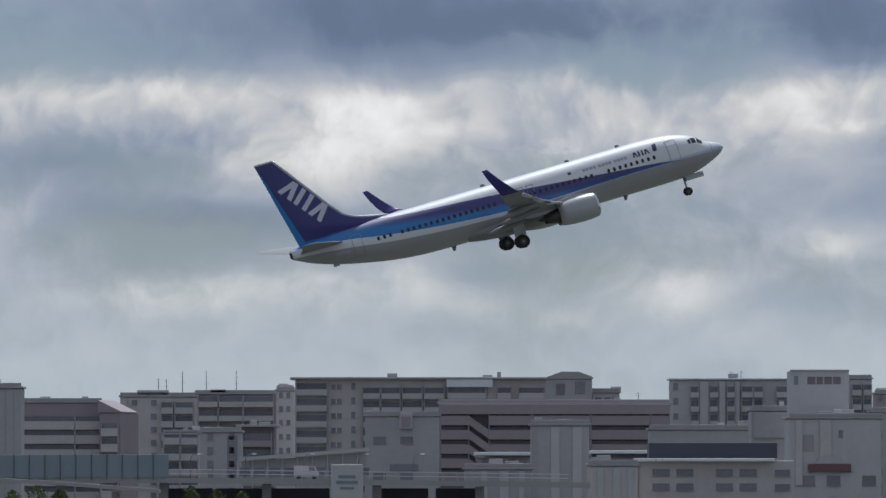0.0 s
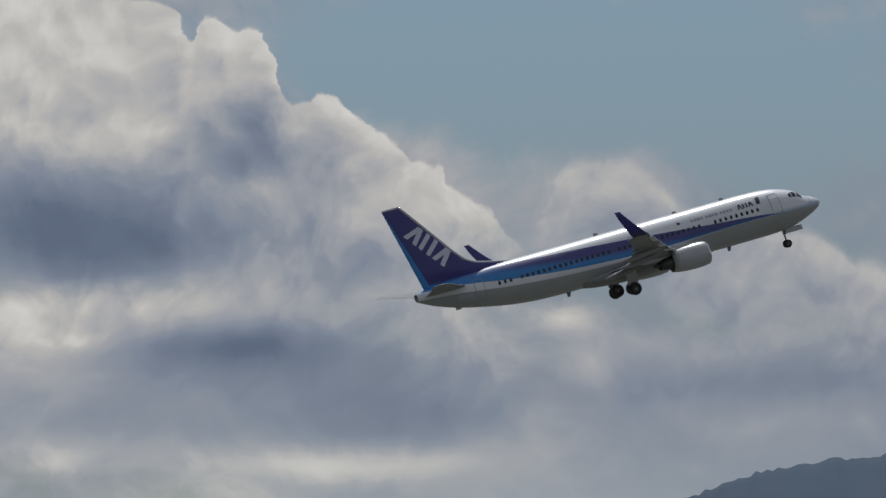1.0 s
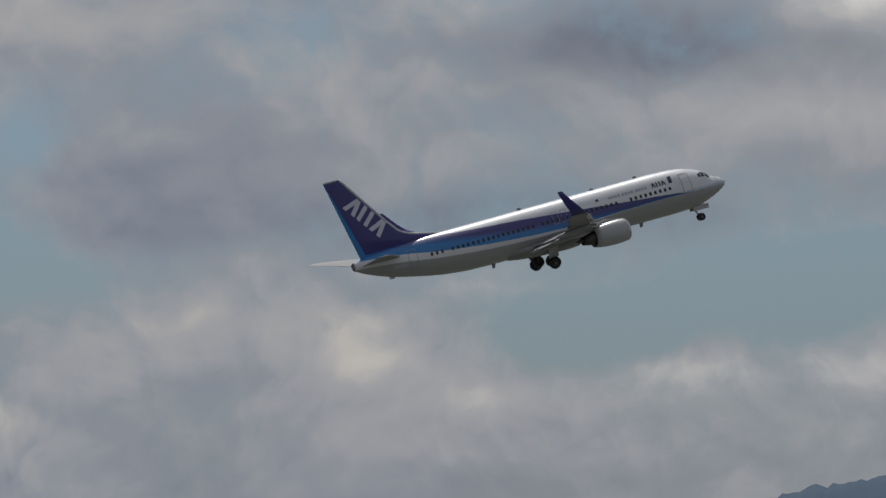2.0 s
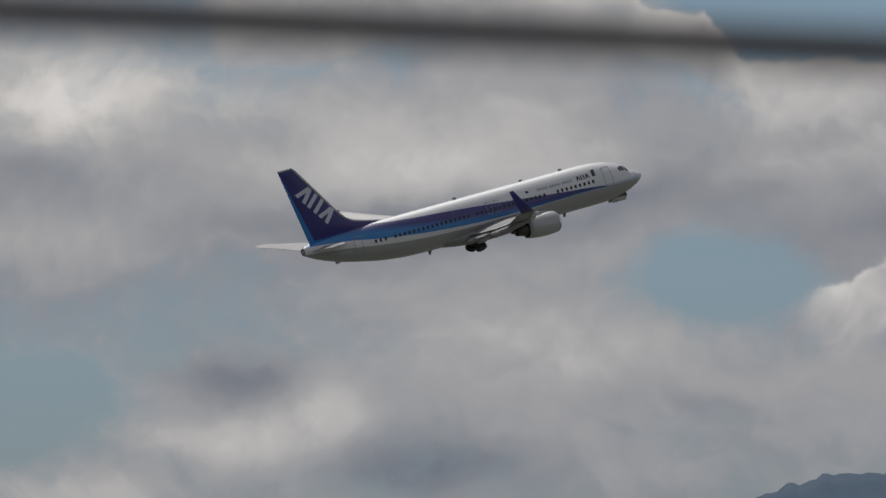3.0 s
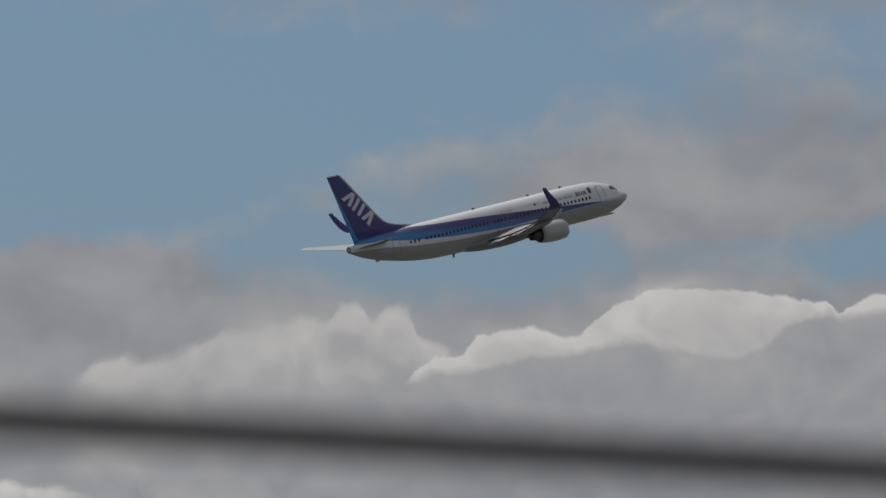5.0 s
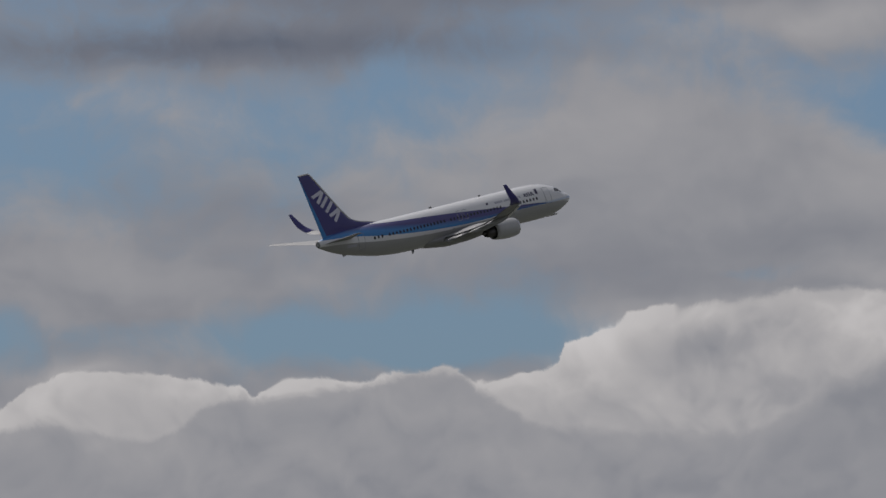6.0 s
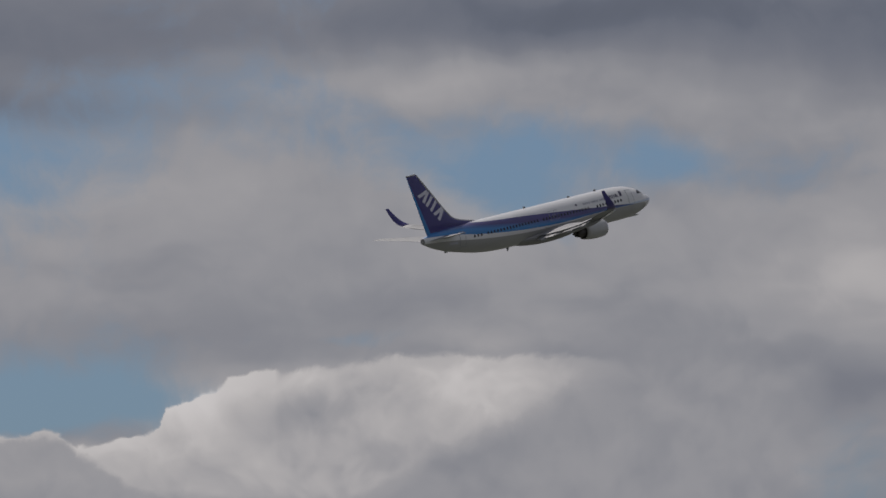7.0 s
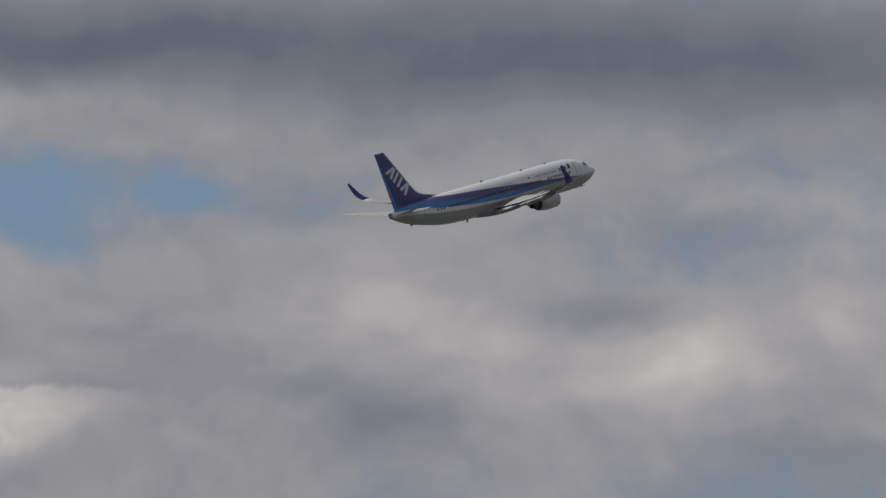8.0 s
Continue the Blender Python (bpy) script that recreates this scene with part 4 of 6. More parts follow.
    for side in (-1, 1):
        for shape in bars:
            pts = [start + u * a + v * b for a, b in shape]
            bm = bmesh.new()
            sheets = []
            for lift in (0.012, -0.03):
                grid = []
                for i in range(4):
                    low, high = pts[0].lerp(pts[1], i / 3), pts[3].lerp(pts[2], i / 3)
                    row = [low.lerp(high, j / 6) for j in range(7)]
                    grid.append([bm.verts.new((q.x, side * (fin_half(-q.x, q.z) + lift), q.z)) for q in row])
                sheets.append(grid)
                for i in range(3):
                    for j in range(6):
                        bm.faces.new((grid[i][j], grid[i + 1][j], grid[i + 1][j + 1], grid[i][j + 1]))
            part("fin_mark", bm, MARK, fin_ob, "plain white shape painted on the fin")

    # wings, tailplanes, winglets, engines, on both sides
    for side in (-1, 1):
        ys = [0.8, 1.88, 3.0, 4.4, 5.8, 8, 10.5, 13, 15, 16.2, 16.95]
        rings = []
        for y in ys:
            a, b = WING_LEAD(y), WING_REAR(y)
            th = 0.145 - 0.045 * min(1, y / 10)
            rings.append([(-a + x, side * y, wing_z(y) + z + 0.02 * (x + 0.5 * (b - a))) for x, z in foil(b - a, th)])
        wing = part("wing", skin(rings), WING, plane, smooth=True)
        # winglet, blended upward from the tip
        blend = []
        for k in range(9):
            q = k / 8
            y = 16.95 + 0.55 * math.sin(min(q * 2.2, 1.0) * math.pi / 2) + 0.36 * q
            z = wing_z(16.95) + 0.02 + 2.38 * q ** 1.15
            a = 22.95 + 2.38 * q ** 0.9
            c = 1.6 * (1 - q) ** 0.9 * 0.62 + 0.45
            tilt = radians(78) * min(1.0, q * 2.4) + radians(8)
            blend.append([(-a + x, side * (y - zz * math.sin(tilt) * 0.9), z + zz * math.cos(tilt)) for x, zz in foil(c, 0.09, 10)])
        part("winglet", skin(blend), BLUE, plane, "deep blue upswept winglet", smooth=True)
        # slats along the leading edge, flaps let down behind
        for y0, y1 in ((2.2, 4.0), (6.2, 9.4), (9.5, 12.7), (12.8, 16.2)):
            slat = []
            for y in (y0, (y0 + y1) / 2, y1):
                c = 0.13 * (WING_REAR(y) - WING_LEAD(y)) + 0.25
                slat.append([(-WING_LEAD(y) + 0.24 + x, side * y, wing_z(y) - 0.12 + z * 1.4 - 0.25 * x * 0) for x, z in foil(c, 0.2, 8)])
            part("slat", skin(slat), SILVER, wing, "bare metal slat", smooth=True)
        for y0, y1 in ((2.1, 5.6), (6.0, 12.2)):
            flap = []
            for y in (y0, (y0 + y1) / 2, y1):
                c = 0.2 * (WING_REAR(y) - WING_LEAD(y)) + 0.25
                flap.append([(-WING_REAR(y) + 0.55 * c + x, side * y, wing_z(y) - 0.1 + z + 0.26 * x) for x, z in foil(c, 0.12, 8)])
            part("flap", skin(flap), WING, wing, smooth=True)
        part("aileron", skin([[(-WING_REAR(y) + 0.35 + x, side * y, wing_z(y) + 0.035 + z) for x, z in foil(0.4, 0.1, 6)] for y in (12.6, 14.2, 15.9)]), WING, wing, smooth=True)
        for y in (3.4, 8.2, 11.4):
            c = WING_REAR(y)
            canoe = []
            for k in range(9):
                q = k / 8
                r = 0.24 * math.sin(math.pi * min(max(q, 0.04), 0.97)) ** 0.6 + 0.015
                canoe.append([(-c + 2.2 - 3.5 * q, side * y + 0.75 * r * math.cos(a), wing_z(y) - 0.26 - 0.32 * q + 1.1 * r * math.sin(a)) for a in (j * math.tau / 12 for j in range(12))])
            part("flap_track_fairing", skin(canoe), WING, wing, smooth=True)
        # tailplane
        tail = []
        for y, a, c in ((0.3, 33.3, 4.0), (0.9, 33.7, 3.75), (3.5, 35.35, 2.6), (6.6, 37.35, 1.45), (7.1, 37.8, 1.15), (7.2, 38.1, 0.8)):
            tail.append([(-a + x, side * y, 0.72 + 0.12 * y + z) for x, z in foil(c, 0.08, 10)])
        part("tailplane", skin(tail), CAPWHITE, plane, "pale grey tailplane", smooth=True)
        # engine
        ey, ez = side * 4.83, -1.94
        nacelle = part("engine_nacelle", turned([(-0.55, 0.80), (-0.2, 0.84), (-0.06, 0.92), (0.0, 0.99), (-0.05, 1.05), (-0.2, 1.09), (-0.7, 1.15), (-1.4, 1.17), (-2.2, 1.14), (-2.9, 1.05), (-3.45, 0.93), (-3.45, 0.88), (-2.5, 0.92)], 44), NACELLE, plane, smooth=True, m=pose(-13.3, ey, ez) @ Matrix.Diagonal((1.0, 0.93, 0.93, 1.0)))
        part("inlet_lip", turned([(-0.2, 0.845), (-0.06, 0.925), (0.004, 0.99), (-0.05, 1.056), (-0.2, 1.095)], 44), SILVER, nacelle, "polished inlet lip", smooth=True)
        part("fan", turned([(-0.42, 0.0), (-0.45, 0.06), (-0.75, 0.28), (-0.8, 0.81), (-0.95, 0.81)], 32), BURNT, nacelle, smooth=True)
        for k in range(24):
            blade = box(-0.86, -0.7, -0.03, 0.03, 0.25, 0.8)
            bmesh.ops.rotate(blade, verts=blade.verts, matrix=Matrix.Rotation(k * math.tau / 24, 3, "X"))
            part("fan_blade", blade, BURNT, nacelle)
        part("core_cowl", turned([(-2.4, 0.74), (-3.3, 0.70), (-4.0, 0.58), (-4.55, 0.45), (-4.55, 0.41), (-3.5, 0.5)], 32), BURNT, nacelle, "heat-darkened core cowl", smooth=True)
        part("exhaust_plug", turned([(-3.6, 0.34), (-4.4, 0.27), (-5.0, 0.12), (-5.2, 0.01)], 24), BURNT, nacelle, smooth=True)
        pylon = []
        for x, w, z0, z1 in ((-13.9, 0.06, -1.0, -0.82), (-15.0, 0.2, -1.35, -0.62), (-17.0, 0.24, -1.6, -0.85), (-19.0, 0.16, -1.55, -1.05), (-19.9, 0.05, -1.35, -1.1)):
            pylon.append([(x, ey - w, z0), (x, ey + w, z0), (x, ey + w * 0.8, z1), (x, ey - w * 0.8, z1)])
        part("engine_pylon", skin(pylon), NACELLE, plane)
        strake = skin([[(-13.6, ey - side * 0.72, ez + 0.9), (-13.6, ey - side * 0.75, ez + 0.86), (-14.6, ey - side * 0.78, ez + 0.86), (-14.6, ey - side * 0.74, ez + 0.9)], [(-14.0, ey - side * 0.95, ez + 1.12), (-14.0, ey - side * 0.97, ez + 1.1), (-14.6, ey - side * 0.99, ez + 1.12), (-14.6, ey - side * 0.97, ez + 1.14)]])
        part("engine_strake", strake, NACELLE, plane)

    # cabin windows: rounded panes set in the skin
    bm = bmesh.new()
    n = 12
    loop = []
    for k in range(n):
        a = k * math.tau / n
        loop.append((0.115 * max(-1, min(1, 1.25 * math.cos(a))), 0.165 * max(-1, min(1, 1.15 * math.sin(a)))))
    outer = [bm.verts.new((x, 0.02, z)) for x, z in loop]
    inner = [bm.verts.new((x, -0.05, z)) for x, z in loop]
    bm.faces.new(outer)
    for i in range(n):
        bm.faces.new((outer[i], inner[i], inner[(i + 1) % n], outer[(i + 1) % n]))
    pane_mesh = None
    for side in (-1, 1):
        for i in range(49):
            s = 6.55 + 0.508 * i
            if i in (9, 10, 27, 45):
                continue
            p = hull_at(s, 0.27, side, 0.0)
            q = hull_at(s, 0.47, side, 0.0)
            lean = math.degrees(math.atan2(abs(p.y) - abs(q.y), 0.2))
            where = pose(p.x, p.y, p.z, lean, 0, 0) if side > 0 else pose(p.x, p.y, p.z, lean, 0, 180)
            if pane_mesh is None:
                pane_mesh = part("cabin_window", bm, PANE, plane, m=where)
            else:
                again(pane_mesh, where)
        # doors with their dark joints
        for s0, s1, z0, z1 in ((4.35, 5.2, 1.2, -0.55), (32.3, 33.05, 1.05, -0.6), (17.2, 17.72, 0.95, -0.05), (18.1, 18.62, 0.95, -0.05)):
            door = part("cabin_door", patch(((s0, z0), (s1, z0), (s1, z1), (s0, z1)), side, 0.014), PAINT, plane, smooth=False)
            for a, b, c, d in ((s0 - 0.045, s0, z0 + 0.04, z1 - 0.04), (s1, s1 + 0.045, z0 + 0.04, z1 - 0.04), (s0, s1, z0 + 0.045, z0), (s0, s1, z1, z1 - 0.045)):
                part("door_joint", patch(((a, c), (b, c), (b, d), (a, d)), side, 0.02, 2, 5), SEAM, door)
        # flight deck glazing
        for corners in (((1.82, 0.44), (2.3, 0.82), (2.42, 0.46), (2.02, 0.22)), ((2.42, 0.85), (2.86, 0.93), (2.9, 0.5), (2.5, 0.46)), ((2.94, 0.91), (3.24, 0.82), (3.2, 0.55), (2.98, 0.5))):
            part("flight_deck_window", patch(corners, side, 0.015, 4, 4), PANE, plane)
        # titles as plain slanted bars: dark ones by the door, fine grey ones behind
        for a, b in ((6.72, 6.9), (7.05, 6.92), (7.28, 7.28), (7.58, 7.58), (7.76, 7.94), (8.09, 7.96)):
            part("title_bar", patch(((b, 1.12), (b + 0.14, 1.12), (a + 0.14, 0.7), (a, 0.7)), side, 0.012, 2, 4), TITLE, plane, "plain dark bar in place of a title")
        part("title_emblem", patch(((5.95, 1.34), (6.35, 1.3), (6.45, 0.75), (6.1, 0.72)), side, 0.012, 3, 4), TITLE, plane, "small dark square emblem")
        for a, b in ((8.75, 9.0), (9.08, 9.3), (9.38, 9.62), (9.7, 9.9), (10.15, 10.4), (10.48, 10.66), (10.74, 11.0), (11.08, 11.3), (11.55, 11.75), (11.83, 12.1), (12.18, 12.4), (12.48, 12.72)):
            part("title_bar", patch(((a, 0.98), (b, 0.98), (b, 0.76), (a, 0.76)), side, 0.011, 2, 3), FAINT, plane, "fine grey line of titles as a plain bar")
        part("title_bar", patch(((33.4, 0.05), (34.6, 0.12), (34.6, -0.16), (33.4, -0.22)), side, 0.011, 4, 3), FAINT, plane, "grey bar in place of a registration")
        part("flag_mark", patch(((13.7, 1.05), (14.0, 1.05), (14.0, 0.85), (13.7, 0.85)), side, 0.011, 2, 2), TITLE, plane)
    # aerials and lights
    for s, z, h, lean in ((8.5, 1.86, 0.2, 0.2), (13.0, 1.88, 0.16, 0.2), (20.5, 1.88, 0.2, 0.2)):
        part("aerial", skin([[(-s, -0.03, z - 0.1), (-s, 0.03, z - 0.1), (-s - 0.5, 0.02, z - 0.1), (-s - 0.5, -0.02, z - 0.1)], [(-s - lean, -0.012, z + h), (-s - lean, 0.012, z + h), (-s - 0.5, 0.012, z + h), (-s - 0.5, -0.012, z + h)]]), WING, plane)
    for s, h in ((9.0, 0.42), (24.3, 0.42)):
        part("aerial", skin([[(-s, -0.03, -2.1), (-s, 0.03, -2.1), (-s - 0.42, 0.02, -2.1), (-s - 0.42, -0.02, -2.1)], [(-s - 0.2, -0.012, -2.1 - h), (-s - 0.2, 0.012, -2.1 - h), (-s - 0.42, 0.012, -2.1 - h), (-s - 0.42, -0.012, -2.1 - h)]]), SEAM, plane)
    part("radome_joint", skin([[hull(1.25, k * math.tau / 48, 0.006) for k in range(48)], [hull(1.29, k * math.tau / 48, 0.006) for k in range(48)]], caps=False), SEAM, plane)
    return plane


def wheel_mesh(radius, width):
    w = width / 2
    prof = [(-w * 0.5, radius * 0.25), (-w * 0.6, radius * 0.5), (-w, radius * 0.62), (-w, radius * 0.86), (-w * 0.7, radius * 0.97), (0, radius), (w * 0.7, radius * 0.97), (w, radius * 0.86), (w, radius * 0.62), (w * 0.6, radius * 0.5), (w * 0.5, radius * 0.25)]
    bm = turned(prof, 28, caps=True)
    bmesh.ops.rotate(bm, verts=bm.verts, matrix=Matrix.Rotation(radians(90), 3, "Z"))
    return bm


def hub_mesh(radius, width):
    bm = turned([(-width * 0.3, 0.02), (-width * 0.36, radius * 0.5), (width * 0.36, radius * 0.5), (width * 0.3, 0.02)], 16, caps=True)
    bmesh.ops.rotate(bm, verts=bm.verts, matrix=Matrix.Rotation(radians(90), 3, "Z"))
    return bm


def build_gear(plane):
    """Two main legs that fold inward and a nose leg that folds forward. Returns the moving parts with their rest poses."""
    moving = []
    for side in (-1, 1):
        hinge = pose(-19.5, side * 1.95, -1.6)
        leg = part("main_gear", tube([(0, 0, 0.1), (0, side * 0.12, -0.8), (0, side * 0.28, -1.65)], [0.13, 0.11, 0.085], 12), STRUT, plane, "main landing gear leg with twin wheels", smooth=True, m=hinge)
        part("axle", tube([(0, side * -0.15, -1.65), (0, side * 0.8, -1.65)], 0.07, 10), STRUT, leg)
        part("side_brace", tube([(0, side * -0.9, -0.1), (0, side * 0.14, -0.95)], 0.06, 8), STRUT, leg)
        part("torque_link", tube([(-0.1, side * 0.2, -0.9), (-0.38, side * 0.24, -1.25), (-0.1, side * 0.28, -1.55)], 0.045, 8), STRUT, leg)
        for y in (-0.02, 0.62):
            part("tyre", wheel_mesh(0.56, 0.42), TYRE, leg, "black rubber tyre", smooth=True, m=pose(0, side * y, -1.65))
            part("rim", hub_mesh(0.56, 0.42), BURNT, leg, m=pose(0, side * y, -1.65))
        part("gear_door", box(-0.5, 0.5, side * 0.42 - 0.02, side * 0.42 + 0.02, -1.2, 0.1, 0.01), NACELLE, leg)
        moving.append((leg, hinge, "main", side))
    hinge = pose(-3.99, 0, -1.75)
    leg = part("nose_gear", tube([(0, 0, 0.2), (0, 0, -0.8), (0.04, 0, -1.52)], [0.1, 0.085, 0.06], 12), STRUT, plane, "nose landing gear leg with twin wheels", smooth=True, m=hinge)
    part("axle", tube([(0.04, -0.26, -1.52), (0.04, 0.26, -1.52)], 0.05, 10), STRUT, leg)
    part("drag_brace", tube([(0.8, 0, -0.05), (0.03, 0, -0.75)], 0.05, 8), STRUT, leg)
    for y in (-0.2, 0.2):
        part("tyre", wheel_mesh(0.345, 0.2), TYRE, leg, "black rubber tyre", smooth=True, m=pose(0.04, y, -1.52))
        part("rim", hub_mesh(0.345, 0.2), BURNT, leg, m=pose(0.04, y, -1.52))
    moving.append((leg, hinge, "nose", 0))
    for side in (-1, 1):
        hinge = pose(-3.2, side * 0.36, -1.98)
        door = part("nose_gear_door", box(-0.75, 0.85, -0.02, 0.02, -0.42, 0.0, 0.01), NACELLE, plane, m=hinge)
        moving.append((door, hinge, "door", side))
    return moving


airliner = build_airliner()
gear = build_gear(airliner)

# ---------------------------------------------------------------- ground, hills
GROUND = material("airfield_grass_and_tarmac", (0.08, 0.084, 0.068), 0.9, 0.0, 0.3, 0.01, 0.2, 0.1)
# the air's blue haze over both hills is a faint emission of their surface
FOREST = material("far_wooded_hill_haze_glow", (0.02, 0.03, 0.028), 0.95, 0.0, 0.35, 0.006, 0.05, emit=(0.012, 0.026, 0.055))
FOREST_FAR = material("wooded_ridge_haze_glow", (0.02, 0.03, 0.028), 0.95, 0.0, 0.3, 0.006, 0.05, emit=(0.022, 0.042, 0.078))


def ground_height(x, y):
    d = math.hypot(x, y)
    return 6.4 * math.exp(-(d / 32.0) ** 2)


def build_ground():
    radii = [0, 3, 6, 10, 15, 21, 28, 37, 48, 65, 100, 180, 350, 700, 1200, 2000, 3200, 4950]
    bm = bmesh.new()
    centre = bm.verts.new((0, 0, ground_height(0, 0)))
    last = None
    for r in radii[1:]:
        ring = [bm.verts.new((r * math.cos(k * math.tau / 72), r * math.sin(k * math.tau / 72), ground_height(r, 0))) for k in range(72)]
        for k in range(72):
            j = (k + 1) % 72
            if last is None:
                bm.faces.new((centre, ring[k], ring[j]))
            else:
                bm.faces.new((last[k], ring[k], ring[j], last[j]))
        last = ring
    tagged(part("ground", bm, GROUND, smooth=True), "flat ground of grass and tarmac with a low mound", "ground", kind="structure")


def build_hill(name, mat, distance, profile, label, rough, seed):
    """A wooded ridge with an uneven line of treetops: profile gives heading and height in degrees."""
    line = curve_through([p[0] for p in profile], [p[1] for p in profile])
    a0, a1 = profile[0][0], profile[-1][0]
    n = int((a1 - a0) / 0.035)
    rings = []
    for i in range(n + 1):
        a = a0 + (a1 - a0) * i / n
        top = distance * math.tan(radians(line(a))) + 8
        tree = rough * (noise.noise((a * 9.0, seed, 0)) + 0.7 * noise.noise((a * 31.0, seed, 4)) + 0.5 * noise.noise((a * 90.0, seed, 7)))
        ring = []
        for k, (back, frac) in enumerate(((-700, 0.0), (-420, 0.34), (-220, 0.66), (-80, 0.9), (-25, 0.97), (0, 1.0), (120, 0.9), (300, 0.0))):
            d = distance + back
            h = max(top * frac, 0.0) + (tree if 0.5 < frac else 0) + (rough * 2.5 * noise.noise((a * 4, k * 1.7, seed)) if 0 < frac < 0.95 else 0)
            ring.append((d * math.sin(radians(a)), d * math.cos(radians(a)), max(h, -1.0)))
        rings.append(ring)
    tagged(part(name, skin(rings, close_ring=False, caps=False), mat, smooth=True), label, "hill", kind="structure")


build_ground()
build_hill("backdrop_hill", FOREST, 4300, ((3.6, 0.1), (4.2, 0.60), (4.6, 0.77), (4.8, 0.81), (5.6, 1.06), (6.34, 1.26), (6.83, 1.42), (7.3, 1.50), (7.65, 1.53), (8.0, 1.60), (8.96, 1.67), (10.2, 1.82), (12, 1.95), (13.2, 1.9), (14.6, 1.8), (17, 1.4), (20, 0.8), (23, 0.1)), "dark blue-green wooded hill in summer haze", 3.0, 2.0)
build_hill("backdrop_mountain", FOREST_FAR, 4600, ((9.0, 0.5), (11, 1.6), (12.6, 2.10), (14.07, 2.35), (14.49, 2.49), (15.03, 2.56), (15.55, 2.61), (15.97, 2.65), (16.8, 2.76), (17.39, 2.85), (17.98, 3.0), (18.3, 3.0), (19.2, 2.9), (20.5, 2.6), (22, 2.2), (26, 1.0), (29, 0.2)), "wooded mountain ridge far off, its pale blue haze a glow of its own", 2.6, 5.0)

# ---------------------------------------------------------------- the town beyond the airfield
CREAM = material("cream_tile_wall", (0.47, 0.435, 0.42), 0.7, 0.0, 0.22, 0.16, 1.2, 0.1, spread=0.08)
ASH = material("ash_grey_render_wall", (0.365, 0.355, 0.36), 0.75, 0.0, 0.22, 0.15, 1.0, 0.1, spread=0.06)
PALE = material("pale_painted_wall", (0.45, 0.44, 0.44), 0.7, 0.0, 0.18, 0.13, 1.0, 0.1, spread=0.05)
UMBER = material("umber_tile_and_deck_shade", (0.18, 0.153, 0.163), 0.7, 0.0, 0.16, 0.09, 1.5, 0.15)
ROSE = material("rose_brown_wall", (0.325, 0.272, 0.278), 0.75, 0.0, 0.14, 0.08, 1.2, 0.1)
DUSK = material("dark_glass_and_gap_shade", (0.165, 0.16, 0.178), 0.25, 0.0, 0.3, 0.3, 3.0, spread=0.4)
SLAB = material("weathered_concrete", (0.345, 0.333, 0.33), 0.8, 0.0, 0.16, 0.1, 2.0, 0.15)
RAIL = material("balcony_panel", (0.44, 0.42, 0.415), 0.6, 0.0, 0.12, 0.2, 2.0, spread=0.08)
METAL = material("light_metal_roof", (0.66, 0.67, 0.68), 0.3, 0.6, 0.1, 0.2, 2.0)
SLATE = material("dark_metal_roof_and_road_shade", (0.065, 0.07, 0.095), 0.55, 0.0, 0.15, 0.2, 2.0)
ORANGE = material("orange_tile_roof", (0.50, 0.15, 0.045), 0.9, 0.0, 0.15, 0.4, 4.0, 0.2)
MAROON = material("maroon_sign_board", (0.17, 0.085, 0.1), 0.6, 0.0, 0.1, 0.3, 3.0)
MAST = material("galvanised_mast", (0.16, 0.16, 0.17), 0.5, 0.5, 0.1, 0.5, 4.0)
BARRIER = material("grey_green_sound_barrier", (0.22, 0.26, 0.29), 0.5, 0.0, 0.12, 0.1, 1.0, spread=0.06)
LEAF = material("broadleaf_foliage", (0.075, 0.10, 0.03), 0.7, 0.0, 0.4, 0.6, 5.0, spread=0.2)
BARK = material("tree_bark", (0.12, 0.09, 0.07), 0.9, 0.0, 0.2, 1.0, 8.0, 0.3)

UNIT = {}


def piece(name, kind, x0, x1, y0, y1, z0, z1, mat, parent):
    """A box-like piece; alike pieces share one mesh."""
    key = (kind, round(x1 - x0, 2), round(y1 - y0, 2), round(z1 - z0, 2), mat.name)
    where = pose((x0 + x1) / 2, (y0 + y1) / 2, (z0 + z1) / 2)
    w, d, h = (x1 - x0) / 2, (y1 - y0) / 2, (z1 - z0) / 2
    if key not in UNIT:
        UNIT[key] = part(name, box(-w, w, -d, d, -h, h, min(0.06, w * 0.3, h * 0.3, d * 0.3)), mat, parent, m=where)
        return UNIT[key]
    o = new(name, UNIT[key].data)
    o.parent, o.matrix_basis = parent, where
    return o


